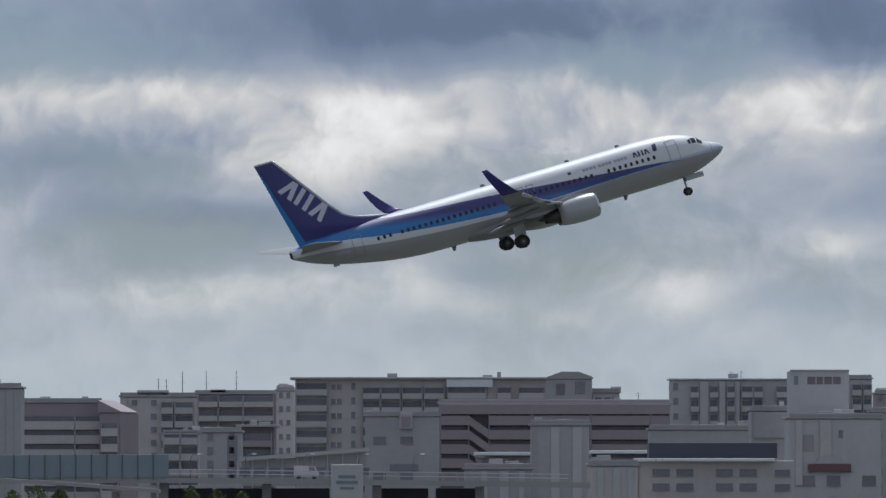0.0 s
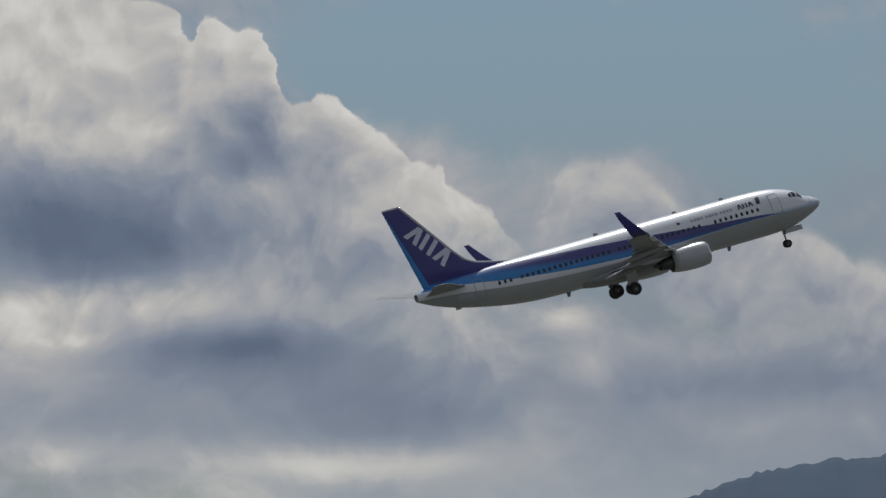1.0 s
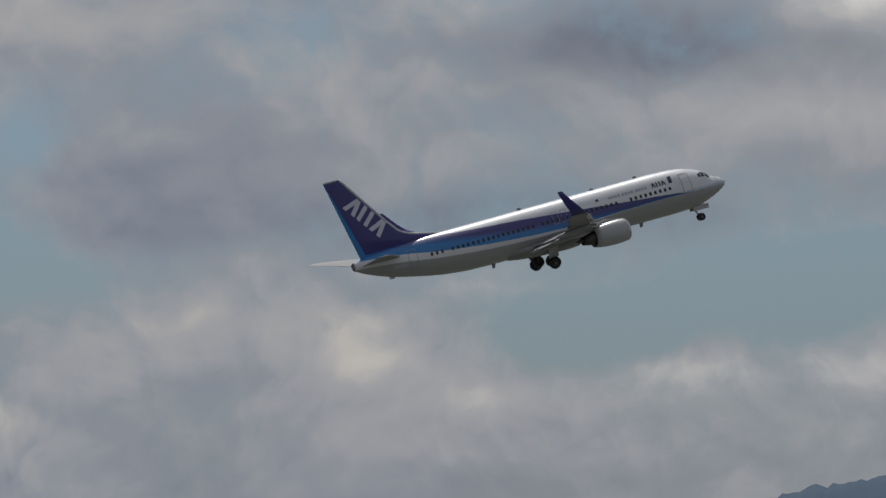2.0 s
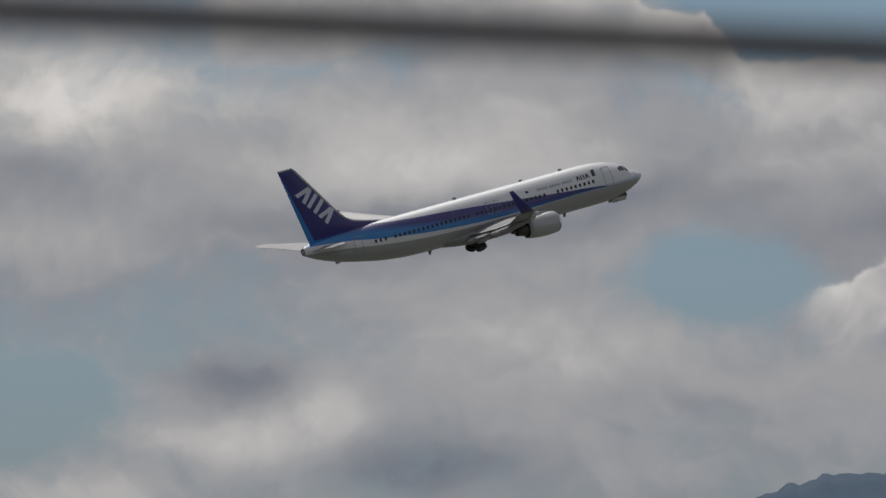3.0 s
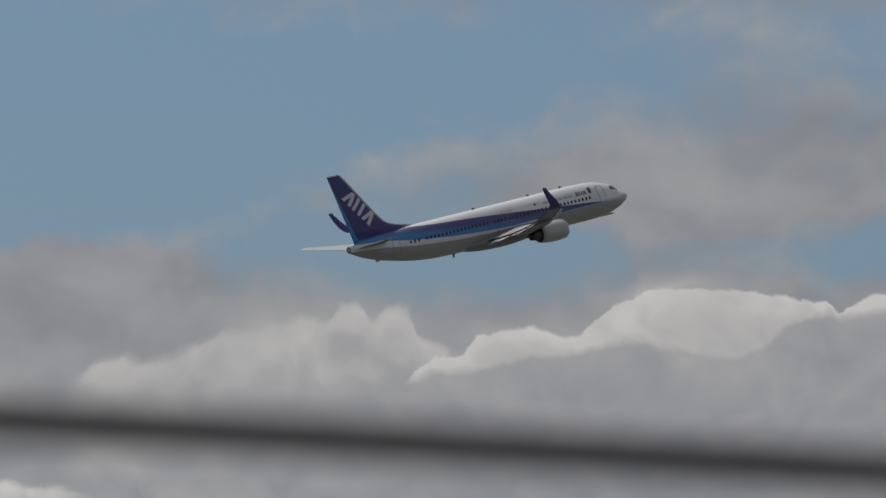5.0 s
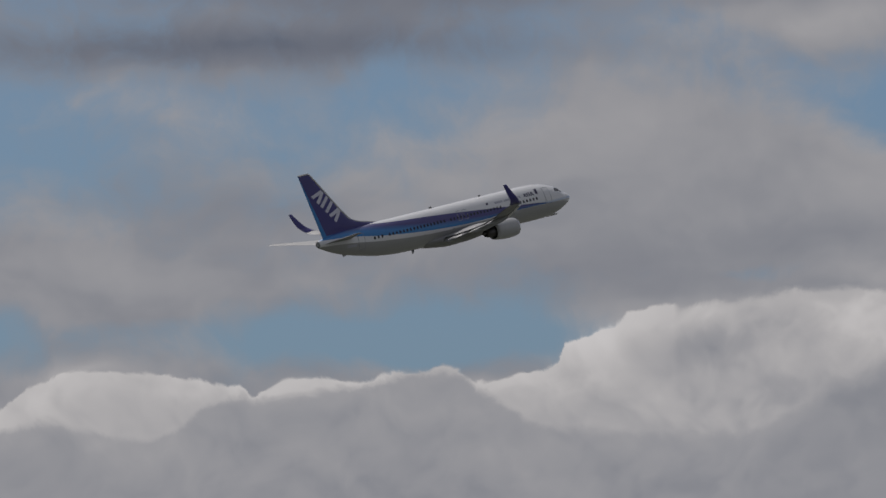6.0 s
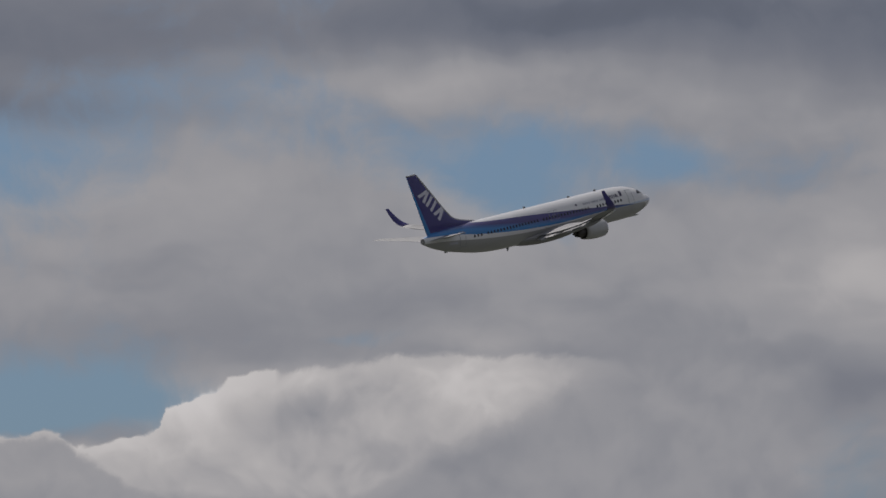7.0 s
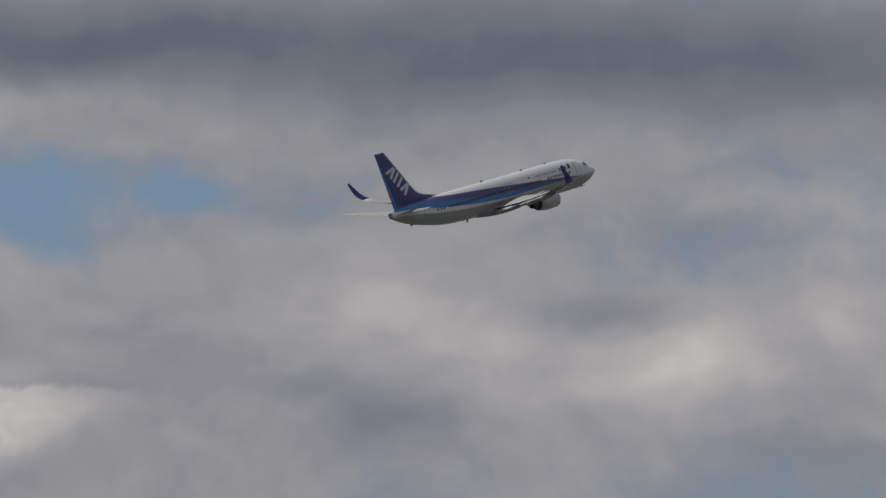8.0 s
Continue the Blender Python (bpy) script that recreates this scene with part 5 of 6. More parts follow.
def building(name, label, x0, x1, top, y, depth, wall, roof="slab", turn=0.0, category="building"):
    """A block on the ground with its front at y; its parts are placed about the middle of the front's foot."""
    b = tagged(new(name), label, category)
    b.matrix_basis = pose((x0 + x1) / 2, y, 0, 0, 0, turn)
    w = (x1 - x0) / 2
    part("wall", box(-w, w, 0, depth, 0, top, 0.12), wall, b)
    if roof == "slab":
        piece("roof", "r", -w - 0.3, w + 0.3, -0.35, depth + 0.35, top + 0.01, top + 0.36, SLAB, b)
        piece("parapet", "r", -w, w, 0.0, 0.25, top + 0.37, top + 0.9, SLAB, b)
    elif roof == "canopy":
        piece("roof", "r", -w - 1.0, w + 1.0, -1.6, depth, top + 0.01, top + 0.45, SLAB, b)
    elif roof == "metal":
        piece("roof", "r", -w - 0.5, w + 0.5, -0.8, depth + 0.5, top + 0.01, top + 0.3, METAL, b)
    rng = random.Random(int(abs(x0) * 10 + top * 7))
    if roof != "none":
        for k in range(rng.randint(1, 3)):
            x, c = rng.uniform(-w * 0.85, w * 0.85), rng.choice((0.4, 0.6, 1.0))
            z = top + 0.37
            piece("roof_unit", "u", x - c, x + c, 2.0 + k * 1.4, 3.1 + k * 1.4, z, z + rng.choice((0.6, 0.9, 1.2)), rng.choice((PALE, SLAB, ASH)), b)
    return b


def windows(b, xs, zs, w, h, frame_mat=None):
    """Panes in their frames; xs from the middle of the front, zs the sills."""
    for x in xs:
        for z in zs:
            o = piece("window", "w", x - w / 2, x + w / 2, -0.10, 0.14, z, z + h, DUSK, b)
            piece("window_sill", "s", x - w / 2 - 0.1, x + w / 2 + 0.1, -0.22, 0.0, z - 0.12, z - 0.01, frame_mat or SLAB, b)


def balconies(b, spans, zs, deep=1.3, high=1.1, storey=2.85, rail=None, slab=True):
    """Open galleries: glazing (dark sheets for shade in the car park) set back behind a parapet, with a slab and side
    walls.
    """
    for z in zs:
        for x0, x1 in spans:
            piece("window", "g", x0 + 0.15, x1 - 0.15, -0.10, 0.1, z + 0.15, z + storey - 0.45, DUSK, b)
            piece("balcony", "b", x0, x1, -deep, -deep + 0.14, z - 0.12, z + high, rail or RAIL, b)
            if slab:
                piece("balcony_slab", "f", x0, x1, -deep + 0.15, -0.01, z - 0.14, z + 0.08, SLAB, b)
    for x0, x1 in spans:
        for x in (x0, x1):
            piece("balcony_wall", "v", x - 0.1, x + 0.1, -deep + 0.16, -0.11, zs[0] - 0.2, zs[-1] + storey - 0.3, SLAB, b)


def mast(label, x, y, z0, z1, r=0.07):
    m = tagged(new("roof_aerial"), label, "aerial")
    m.matrix_basis = pose(x, y, z0)
    part("pole", tube([(0, 0, 0), (0, 0, (z1 - z0) * 0.6), (0, 0, z1 - z0)], [r * 1.3, r, r * 0.6], 6), MAST, m)
    for k in (0.55, 0.78, 0.92):
        z = (z1 - z0) * k
        part("cross_arm", tube([(-0.5, 0, z), (0.5, 0, z)], r * 0.35, 5), MAST, m)


b = building("apartment_block", "distant umber apartment block with open galleries", -51.2, -34.4, 26.8, 1900, 14, ROSE, "slab", 0, "building")
balconies(b, ((-7.6, -3.7), (-3.4, 1.5), (1.7, 7.8),), (1.0, 3.9, 6.8, 9.7, 12.7, 15.6, 18.5, 21.4, 24.3,), 1.3, 1.0, 2.7, None)
piece("roof_tank", "p", -5.2, -2.0, 0, 4, 26.88, 27.82, SLAB, b)
b = building("apartment_block", "long pale apartment slab with glazed galleries and a flat canopy roof", -29.7, 21.1, 29.3, 1850, 16, CREAM, "canopy", 0, "building")
balconies(b, ((-25.2, -19.0),), (0.6, 3.8, 7.0, 10.2, 13.4, 16.6, 19.8, 23.0, 26.2,), 1.4, 1.1, 2.8, None)
windows(b, (-17.7, -16.5,), (1.2, 4.1, 7.0, 9.9, 12.8, 15.7, 18.6, 21.5, 24.4, 27.3,), 0.9, 1.0)
windows(b, (-13.7,), (1.2, 4.1, 7.0, 9.9, 12.8, 15.7, 18.6, 21.5, 24.4, 27.3,), 0.8, 1.3)
balconies(b, ((-11.8, -8.4), (-8.1, -4.3), (-3.9, 0.1), (0.5, 4.5),), (0.1, 2.9, 5.7, 8.5, 11.4, 14.2, 17.0, 19.8, 22.7, 25.5,), 1.5, 1.0, 2.6, None)
balconies(b, ((5.2, 12.9), (15.2, 18.0), (19.5, 24.7),), (0.1, 2.9, 5.7, 8.5, 11.4, 14.2, 17.0, 19.8, 22.7, 25.5,), 1.2, 1.1, 2.6, None)
piece("stair_tower", "p", -18.8, -12.0, -0.06, 0, 3.46, 29.79, CREAM, b)
piece("penthouse", "p", 5.0, 14.3, -1.2, 3, 27.75, 29.79, METAL, b)
b = building("office_tower", "octagonal grey tower with dark arched glazing", 20.3, 28.8, 28.6, 1780, 18, ASH, "none", 0, "building")
part("roof", skin([[(-4.45, y, 28.61), (4.45, y, 28.61), (4.4, y, 29.0), (1.7, y, 30.0), (-1.7, y, 30.0), (-4.4, y, 29.0)] for y in (-0.3, 12)]), SLAB, b)
piece("window", "p", -2.7, -1.0, -0.15, 0.2, 25.47, 27.66, DUSK, b)
piece("window", "p", 1.0, 2.9, -0.15, 0.2, 25.69, 28.09, DUSK, b)
windows(b, (-2.6, -0.4, 2.3,), (8.0, 10.7, 13.5, 16.2, 18.9, 21.7,), 1.4, 1.5)
b = building("apartment_block", "low pale block beside a round tower", 29.0, 34.3, 26.0, 1790, 14, PALE, "slab", 0, "building")
windows(b, (-1.5, 0.3, 1.8,), (5.8, 8.4, 11.0, 13.6, 16.2, 18.7, 21.3, 23.9,), 1.2, 1.2)
b = building("apartment_block", "narrow white apartment tower", -34.0, -30.3, 27.3, 1880, 14, PALE, "slab", 0, "building")
windows(b, (-0.9, 0.6,), (3.4, 6.2, 9.0, 11.8, 14.6, 17.4, 20.3, 23.1, 25.9,), 0.8, 1.1)
b = building("apartment_block", "cream apartment block with small square windows and corner balconies", -63.8, -48.9, 25.5, 1820, 15, CREAM, "slab", 0, "building")
windows(b, (-4.6, -0.8,), (3.0, 5.6, 8.2, 10.8, 13.4, 16.0, 18.6, 21.2, 23.9,), 1.1, 1.0)
balconies(b, ((0.7, 3.0), (3.4, 7.0),), (1.1, 3.7, 6.4, 9.0, 11.7, 14.3, 17.0, 19.6, 22.3,), 1.4, 1.1, 2.6, None)
piece("roof_house", "p", -4.1, 2.1, 0, 5, 25.64, 26.87, PALE, b)
piece("downpipe", "p", -6.0, -5.9, -0.2, 0, 3.53, 25.53, SLAB, b)
b = building("hospital", "rose-brown building with long window bands in summer haze", -80.6, -65.2, 23.8, 1760, 20, ROSE, "slab", 0, "building")
balconies(b, ((-7.5, 2.5), (2.7, 7.5),), (2.6, 5.3, 8.0, 10.7, 13.4, 16.1, 18.8,), 1.0, 1.5, 2.9, CREAM)
b = building("hospital_wing", "low rose-brown wing with sloping window bands", -65.5, -61.4, 21.9, 1755, 20, ROSE, "none", -8, "building")
part("roof", skin([[(-2.3, y, 21.92), (2.2, y, 21.92), (2.2, y, 22.1), (-2.3, y, 24.3)] for y in (-0.3, 18)]), ROSE, b)
balconies(b, ((-1.6, 1.6),), (2.6, 5.6, 8.6, 11.5, 14.5, 17.5,), 0.8, 1.4, 2.8, CREAM)
b = building("tower_block", "blank pale grey slab tower", -75.8, -68.7, 23.8, 1500, 12, ASH, "slab", 0, "building")
piece("joint", "p", 0.9, 1.1, -0.05, 0, 4.32, 23.64, SLAB, b)
piece("joint", "p", 2.3, 2.4, -0.05, 0, 4.32, 23.64, SLAB, b)
b = building("apartment_block", "small cream block with two rows of balconies", -49.3, -42.9, 16.9, 1620, 12, CREAM, "slab", 0, "building")
balconies(b, ((-3.0, -0.2), (0.0, 3.0),), (1.5, 4.3, 7.0, 9.8, 12.5, 15.3,), 1.3, 1.1, 2.6, None)
b = building("apartment_block", "ash grey block behind a raised road", -42.2, -35.0, 17.2, 1600, 12, ASH, "slab", 0, "building")
windows(b, (-1.8, 1.9,), (4.1, 6.4, 8.8, 11.1, 13.5, 15.9,), 1.0, 1.2)
# a flat dark panel for a recess, its shade put into the colour
piece("recess", "p", 1.1, 2.9, -0.1, 0.1, 8.98, 16.64, DUSK, b)
b = building("apartment_block", "umber building under a sloping roof", -35.9, -30.2, 18.4, 1640, 12, UMBER, "canopy", 0, "building")
balconies(b, ((-2.6, 2.5),), (1.0, 3.8, 6.6, 9.4, 12.2, 15.0,), 1.2, 1.0, 2.7, ROSE)
b = building("school_building", "plain ash grey building with few square windows", -13.6, -0.6, 20.0, 1600, 14, ASH, "slab", 0, "building")
windows(b, (-3.9, 0.8,), (9.0, 15.3,), 2.2, 1.2)
piece("penthouse", "p", -0.5, 1.8, -0.8, 3, 17.82, 20.56, ASH, b)
piece("window", "p", -0.1, 1.4, -1.0, -0.75, 18.21, 19.98, ROSE, b)
piece("window", "p", -2.1, 2.8, -0.15, 0.1, 10.55, 11.73, DUSK, b)
# umber wall and dark sheets paint the shade inside the open decks
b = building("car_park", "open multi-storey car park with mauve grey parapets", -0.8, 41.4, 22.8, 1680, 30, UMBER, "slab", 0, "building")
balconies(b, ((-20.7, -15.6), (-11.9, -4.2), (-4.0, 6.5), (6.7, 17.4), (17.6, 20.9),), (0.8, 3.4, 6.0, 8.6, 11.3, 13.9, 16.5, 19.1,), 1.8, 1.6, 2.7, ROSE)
piece("lintel", "p", -21.1, 21.1, -1.9, 0, 20.99, 22.84, ROSE, b)
for z in (19.1, 16.5, 13.9, 11.3, 8.6):
    part("ramp_parapet", skin([[(x, -1.8, k), (x, -1.66, k), (x, -1.66, k + 1.6), (x, -1.8, k + 1.6)] for x, k in ((-15.58, z), (-11.92, z - 2.62))]), ROSE, b)
b = building("apartment_block", "tall pale apartment block with columns of recessed balconies", 45.0, 68.8, 28.9, 1820, 15, PALE, "metal", 0, "building")
windows(b, (-10.9,), (3.5, 6.5, 9.4, 12.3, 15.3, 18.2, 21.1, 24.1, 27.0,), 0.9, 1.2)
balconies(b, ((-8.0, -6.4), (-4.2, -2.6), (-0.8, 0.7),), (0.2, 3.0, 5.8, 8.6, 11.4, 14.3, 17.1, 19.9, 22.7, 25.5,), 1.0, 0.9, 2.5, None)
balconies(b, ((2.1, 4.3), (4.5, 6.3),), (0.2, 3.0, 5.8, 8.6, 11.4, 14.3, 17.1, 19.9, 22.7, 25.5,), 1.4, 1.0, 2.5, None)
piece("pier", "p", -6.2, -4.4, -0.6, 0, 3.53, 28.55, PALE, b)
piece("pier", "p", -2.4, -1.1, -0.6, 0, 3.53, 28.55, PALE, b)
piece("pier", "p", 0.8, 1.8, -0.6, 0, 3.53, 28.55, PALE, b)
balconies(b, ((9.0, 11.4),), (0.2, 3.0, 5.8, 8.6, 11.4, 14.3, 17.1, 19.9, 22.7, 25.5,), 1.2, 1.0, 2.5, None)
b = building("apartment_block", "pale end block with open corner balconies", 80.4, 85.2, 29.1, 1830, 12, PALE, "slab", 0, "building")
balconies(b, ((-1.5, 0.3), (0.7, 2.3),), (0.1, 3.0, 5.9, 8.7, 11.6, 14.5, 17.4, 20.2, 23.1, 26.0,), 1.2, 1.0, 2.5, None)
b = building("shopping_centre", "pale grey shopping centre tower with a plain sign bar", 56.6, 66.1, 26.8, 1500, 16, PALE, "none", 0, "building")
for x0, x1 in ((-2.0, -0.7), (-0.5, 0.5), (0.75, 1.95), (2.2, 3.4)):
    piece("sign_bar", "p", x0, x1, -0.12, 0.0, 24.5, 25.7, UMBER, b)
piece("sign_bar", "p", -4.2, -3.5, -0.12, 0.0, 24.38, 25.85, SEAM, b)
piece("cornice", "p", -4.8, 4.8, -0.4, 2, 26.59, 26.87, SLAB, b)
b = building("shopping_centre_hall", "low pale shopping hall with a maroon sign board", 55.6, 70.5, 18.7, 1480, 20, PALE, "slab", 0, "building")
# no hollow here: a darker flat panel gives the recess its shade
piece("recess", "p", -6.0, -3.5, -0.1, 0.1, 13.45, 16.17, SLAB, b)
piece("window", "p", 0.5, 1.2, -0.15, 0.1, 15.63, 16.90, DUSK, b)
piece("sign_board", "p", -4.4, 2.5, -0.6, 0, 10.18, 11.45, MAROON, b)
part("pediment", skin([[(-0.9 + 2.3 * math.cos(k * math.pi / 10), y, 11.5 + 1.5 * math.sin(k * math.pi / 10)) for k in range(11)] for y in (-0.55, -0.01)]), RAIL, b)
piece("pier", "p", -6.4, -5.3, -0.5, 0, 8.00, 18.44, CREAM, b)
piece("pier", "p", -2.5, -0.7, -0.5, 0, 11.63, 18.44, CREAM, b)
windows(b, (-4.4, -0.3, 5.4,), (4.4, 8.0,), 2.2, 1.6)
b = building("warehouse", "ash grey warehouse front with a tall fascia", 50.9, 57.4, 20.3, 1520, 16, ASH, "slab", 0, "building")
piece("fascia", "p", -2.9, 2.9, -0.5, 0, 15.83, 20.12, ASH, b)
b = building("office_building", "long grey hall with a blank front", 35.0, 52.7, 17.4, 1560, 14, ASH, "slab", 0, "building")
b = building("low_shop", "beige shop building with paired windows under a dark attic", 28.3, 51.4, 11.7, 1350, 22, CREAM, "none", 0, "building")
windows(b, (-7.9, -4.4, 1.4, 4.9,), (7.3, 9.4,), 2.5, 1.0)
piece("attic", "p", -9.6, 9.2, 1.5, 16, 11.98, 14.29, SLATE, b)
piece("eaves", "p", -11.9, 8.7, -1.6, 2, 11.48, 11.98, METAL, b)
piece("downpipe", "p", -11.4, -11.2, -0.3, 0, 4.69, 11.31, ROSE, b)
windows(b, (9.9,), (7.3, 9.4,), 2.2, 0.9)
b = building("concrete_tower", "tall blank concrete block with pale vertical bands", 13.4, 22.2, 17.1, 1400, 14, ASH, "slab", 0, "building")
piece("band", "p", -1.4, -0.1, -0.15, 0, 4.56, 16.93, PALE, b)
piece("band", "p", 1.9, 3.3, -0.15, 0, 4.56, 16.93, PALE, b)
piece("band", "p", -4.2, -3.4, -0.15, 0, 4.56, 16.93, SLAB, b)
b = building("shed", "low pale shed with ribbed cladding", 21.0, 28.1, 10.8, 1330, 14, CREAM, "slab", 0, "building")
piece("band", "p", -2.3, -1.3, -0.2, 0, 4.74, 10.61, PALE, b)
piece("band", "p", -0.0, 1.1, -0.2, 0, 4.74, 10.61, PALE, b)
piece("band", "p", 2.1, 2.9, -0.2, 0, 4.74, 10.61, PALE, b)
b = building("shed", "low grey shed with ribbed cladding", 3.1, 13.0, 10.3, 1340, 14, ASH, "slab", 0, "building")
piece("band", "p", -2.6, -1.6, -0.2, 0, 4.71, 10.14, PALE, b)
piece("band", "p", 0.2, 1.5, -0.2, 0, 4.71, 10.14, PALE, b)
piece("band", "p", 3.0, 3.8, -0.2, 0, 4.71, 10.14, PALE, b)
b = building("market_hall", "low hall with a bright metal roof edge", 5.2, 32.7, 12.4, 1450, 10, ROSE, "none", 0, "building")
piece("roof", "p", -14.1, -5.2, -2.0, 9, 12.71, 13.25, METAL, b)
piece("roof", "p", 4.1, 13.9, -2.0, 9, 12.98, 13.52, METAL, b)
windows(b, (-12.2, -10.4, -8.2, -6.4,), (11.4,), 1.2, 0.7)
b = building("apartment_block", "massive dark umber apartment block under a pale flat canopy", 92.3, 116.9, 29.4, 1700, 24, UMBER, "slab", 0, "building")
piece("upper_storey", "p", -10.1, 12.0, 0.5, 14, 29.49, 31.15, UMBER, b)
piece("canopy", "p", -11.0, 1.4, -1.5, 10, 31.15, 31.57, METAL, b)
piece("canopy", "p", 1.4, 12.6, -1.0, 10, 31.15, 31.57, SLAB, b)
balconies(b, ((2.6, 4.3),), (0.7, 3.2, 5.7, 8.2, 10.7, 13.2, 15.7, 18.2, 20.7, 23.2, 25.7,), 0.6, 0.9, 2.4, UMBER)
for k in range(9):
    piece("floor_joint", "p", -12.2, 1.8, -0.06, 0, 4.4 + 2.8 * k, 4.55 + 2.8 * k, ROSE, b)
    for x in (-10.6, -7.8, -2.6):
        piece("window", "w", x - 0.6, x + 0.6, -0.05, 0.1, 5.5 + 2.8 * k, 6.6 + 2.8 * k, DUSK, b)
piece("joint", "p", -4.7, -4.6, -0.1, 0, 3.83, 29.28, SEAM, b)
piece("joint", "p", -0.5, -0.4, -0.1, 0, 3.83, 29.28, SEAM, b)
piece("pier", "p", 6.6, 6.9, -0.5, 0, 3.83, 29.07, SLAB, b)
b = building("apartment_block", "cream apartment block with small windows under a white vaulted roof", 93.2, 102.1, 19.8, 1500, 14, CREAM, "metal", 0, "building")
windows(b, (-2.8, 0.1, 1.9,), (1.6, 3.7, 5.8, 7.9, 10.1, 12.2, 14.3, 16.5, 18.6,), 1.0, 1.0)
piece("vault", "p", -4.4, 4.4, 0.2, 10, 19.87, 20.88, METAL, b)
b = building("apartment_block", "rose-brown stepped apartment block with balconies", 106.1, 114.0, 19.4, 1560, 14, ROSE, "slab", 0, "building")
balconies(b, ((-3.6, -0.9), (-0.6, 1.5), (1.8, 3.6),), (1.3, 3.6, 5.8, 8.1, 10.4, 12.6, 14.9, 17.2,), 1.3, 1.1, 2.6, None)
b = building("apartment_block", "grey apartment block with curved balconies", 129.3, 141.9, 32.2, 1880, 14, ASH, "slab", 0, "building")
balconies(b, ((-4.0, 0.3), (0.5, 5.6),), (-0.1, 2.8, 5.6, 8.5, 11.4, 14.2, 17.1, 19.9, 22.8, 25.7, 28.5,), 1.5, 1.1, 2.5, None)
piece("stair_tower", "p", 5.8, 8.1, -0.6, 4, 3.39, 32.34, PALE, b)
b = building("apartment_block", "long cream apartment block with rows of windows", 143.1, 165.5, 32.7, 1900, 14, CREAM, "slab", 0, "building")
balconies(b, ((-7.9, -5.4),), (-0.2, 2.8, 5.7, 8.6, 11.5, 14.4, 17.3, 20.2, 23.2, 26.1, 29.0,), 1.2, 1.0, 2.5, None)
balconies(b, ((-2.7, 0.2), (0.7, 3.7), (4.2, 7.2), (7.7, 10.7),), (-0.2, 2.6, 5.4, 8.2, 11.0, 13.8, 16.6, 19.4, 22.2, 25.0, 27.8,), 1.2, 1.0, 2.5, None)
windows(b, (-9.8,), (1.0, 3.9, 6.9, 9.8, 12.8, 15.7, 18.6, 21.6, 24.5, 27.4, 30.4,), 1.0, 1.3)
b = building("office_building", "pale glazed office block", 111.1, 115.6, 18.8, 1520, 12, PALE, "slab", 0, "building")
windows(b, (-1.4, -0.1, 1.2,), (1.5, 4.0, 6.6, 9.1, 11.7, 14.2, 16.8,), 1.1, 1.0)
b = building("office_building", "cream office block with bands of windows", 118.9, 126.9, 18.0, 1560, 12, CREAM, "slab", 0, "building")
windows(b, (-2.3, 0.2, 2.6,), (1.3, 3.8, 6.2, 8.7, 11.2, 13.7, 16.1,), 1.8, 1.0)
b = building("office_building", "pale green glazed block", 121.8, 129.4, 18.9, 1500, 12, ASH, "slab", 0, "building")
windows(b, (-2.7, -0.8, 1.0, 2.9,), (1.6, 4.1, 6.6, 9.2, 11.7, 14.2, 16.7,), 1.4, 1.1)
b = building("apartment_block", "ash grey block with corner windows", 76.3, 83.3, 21.0, 1640, 12, ASH, "slab", 0, "building")
windows(b, (-2.2, 0.3, 2.3,), (1.0, 4.0, 7.0, 10.0, 13.0, 16.0, 19.1,), 1.2, 1.2)
b = building("apartment_block", "small rose-brown block with a roof house", 87.2, 91.1, 26.5, 1860, 10, ROSE, "slab", 0, "building")
windows(b, (-0.8, 0.8,), (0.0, 3.6, 7.3, 10.9, 14.5, 18.1, 21.7, 25.3,), 0.8, 0.9)
b = building("apartment_block", "dark grey block under a slanting roof", 86.0, 91.3, 24.0, 1760, 12, UMBER, "canopy", 0, "building")
balconies(b, ((-2.3, -0.1), (0.3, 2.3),), (0.4, 3.4, 6.3, 9.2, 12.2, 15.1, 18.0, 21.0,), 1.2, 1.0, 2.5, None)
b = building("apartment_block", "small cream block with a white roof tank", 89.3, 95.3, 24.5, 1750, 12, CREAM, "slab", 0, "building")
windows(b, (-1.7, -0.2, 1.5,), (0.5, 3.7, 6.9, 10.1, 13.2, 16.4, 19.6, 22.8,), 1.0, 1.0)
piece("roof_tank", "p", -2.4, -1.1, 1, 3, 24.75, 25.82, PALE, b)
piece("roof_tank", "p", -0.4, 2.6, 1, 3, 24.64, 25.18, ROSE, b)
b = building("office_building", "white building with a blank front", 72.5, 80.3, 15.8, 1480, 12, PALE, "slab", 0, "building")
windows(b, (-2.6, 1.4,), (4.4, 7.7, 11.0, 14.4,), 1.2, 1.2)
mast("thin roof aerial on a far building", -51.6, 1824, 25.8, 30.6)
mast("thin roof aerial on a far building", -49.0, 1907, 25.9, 31.8)
mast("thin roof aerial on a far building", -42.8, 1907, 25.9, 31.8)
mast("thin roof aerial on a far building", -56.4, 1826, 25.8, 29.3)
mast("thin roof aerial on a far building", -54.8, 1826, 25.8, 29.1)
mast("thin roof aerial on a far building", -67.0, 1764, 22.6, 24.8)
mast("thin roof aerial on a far building", 91.6, 1754, 23.4, 26.0)
mast("thin roof aerial on a far building", 35.9, 1692, 22.1, 25.2)
mast("thin roof aerial on a far building", 57.1, 1826, 28.3, 30.6)
mast("thin roof aerial on a far building", 59.1, 1826, 28.3, 30.7)
mast("thin roof aerial on a far building", 88.8, 1767, 22.8, 24.8)


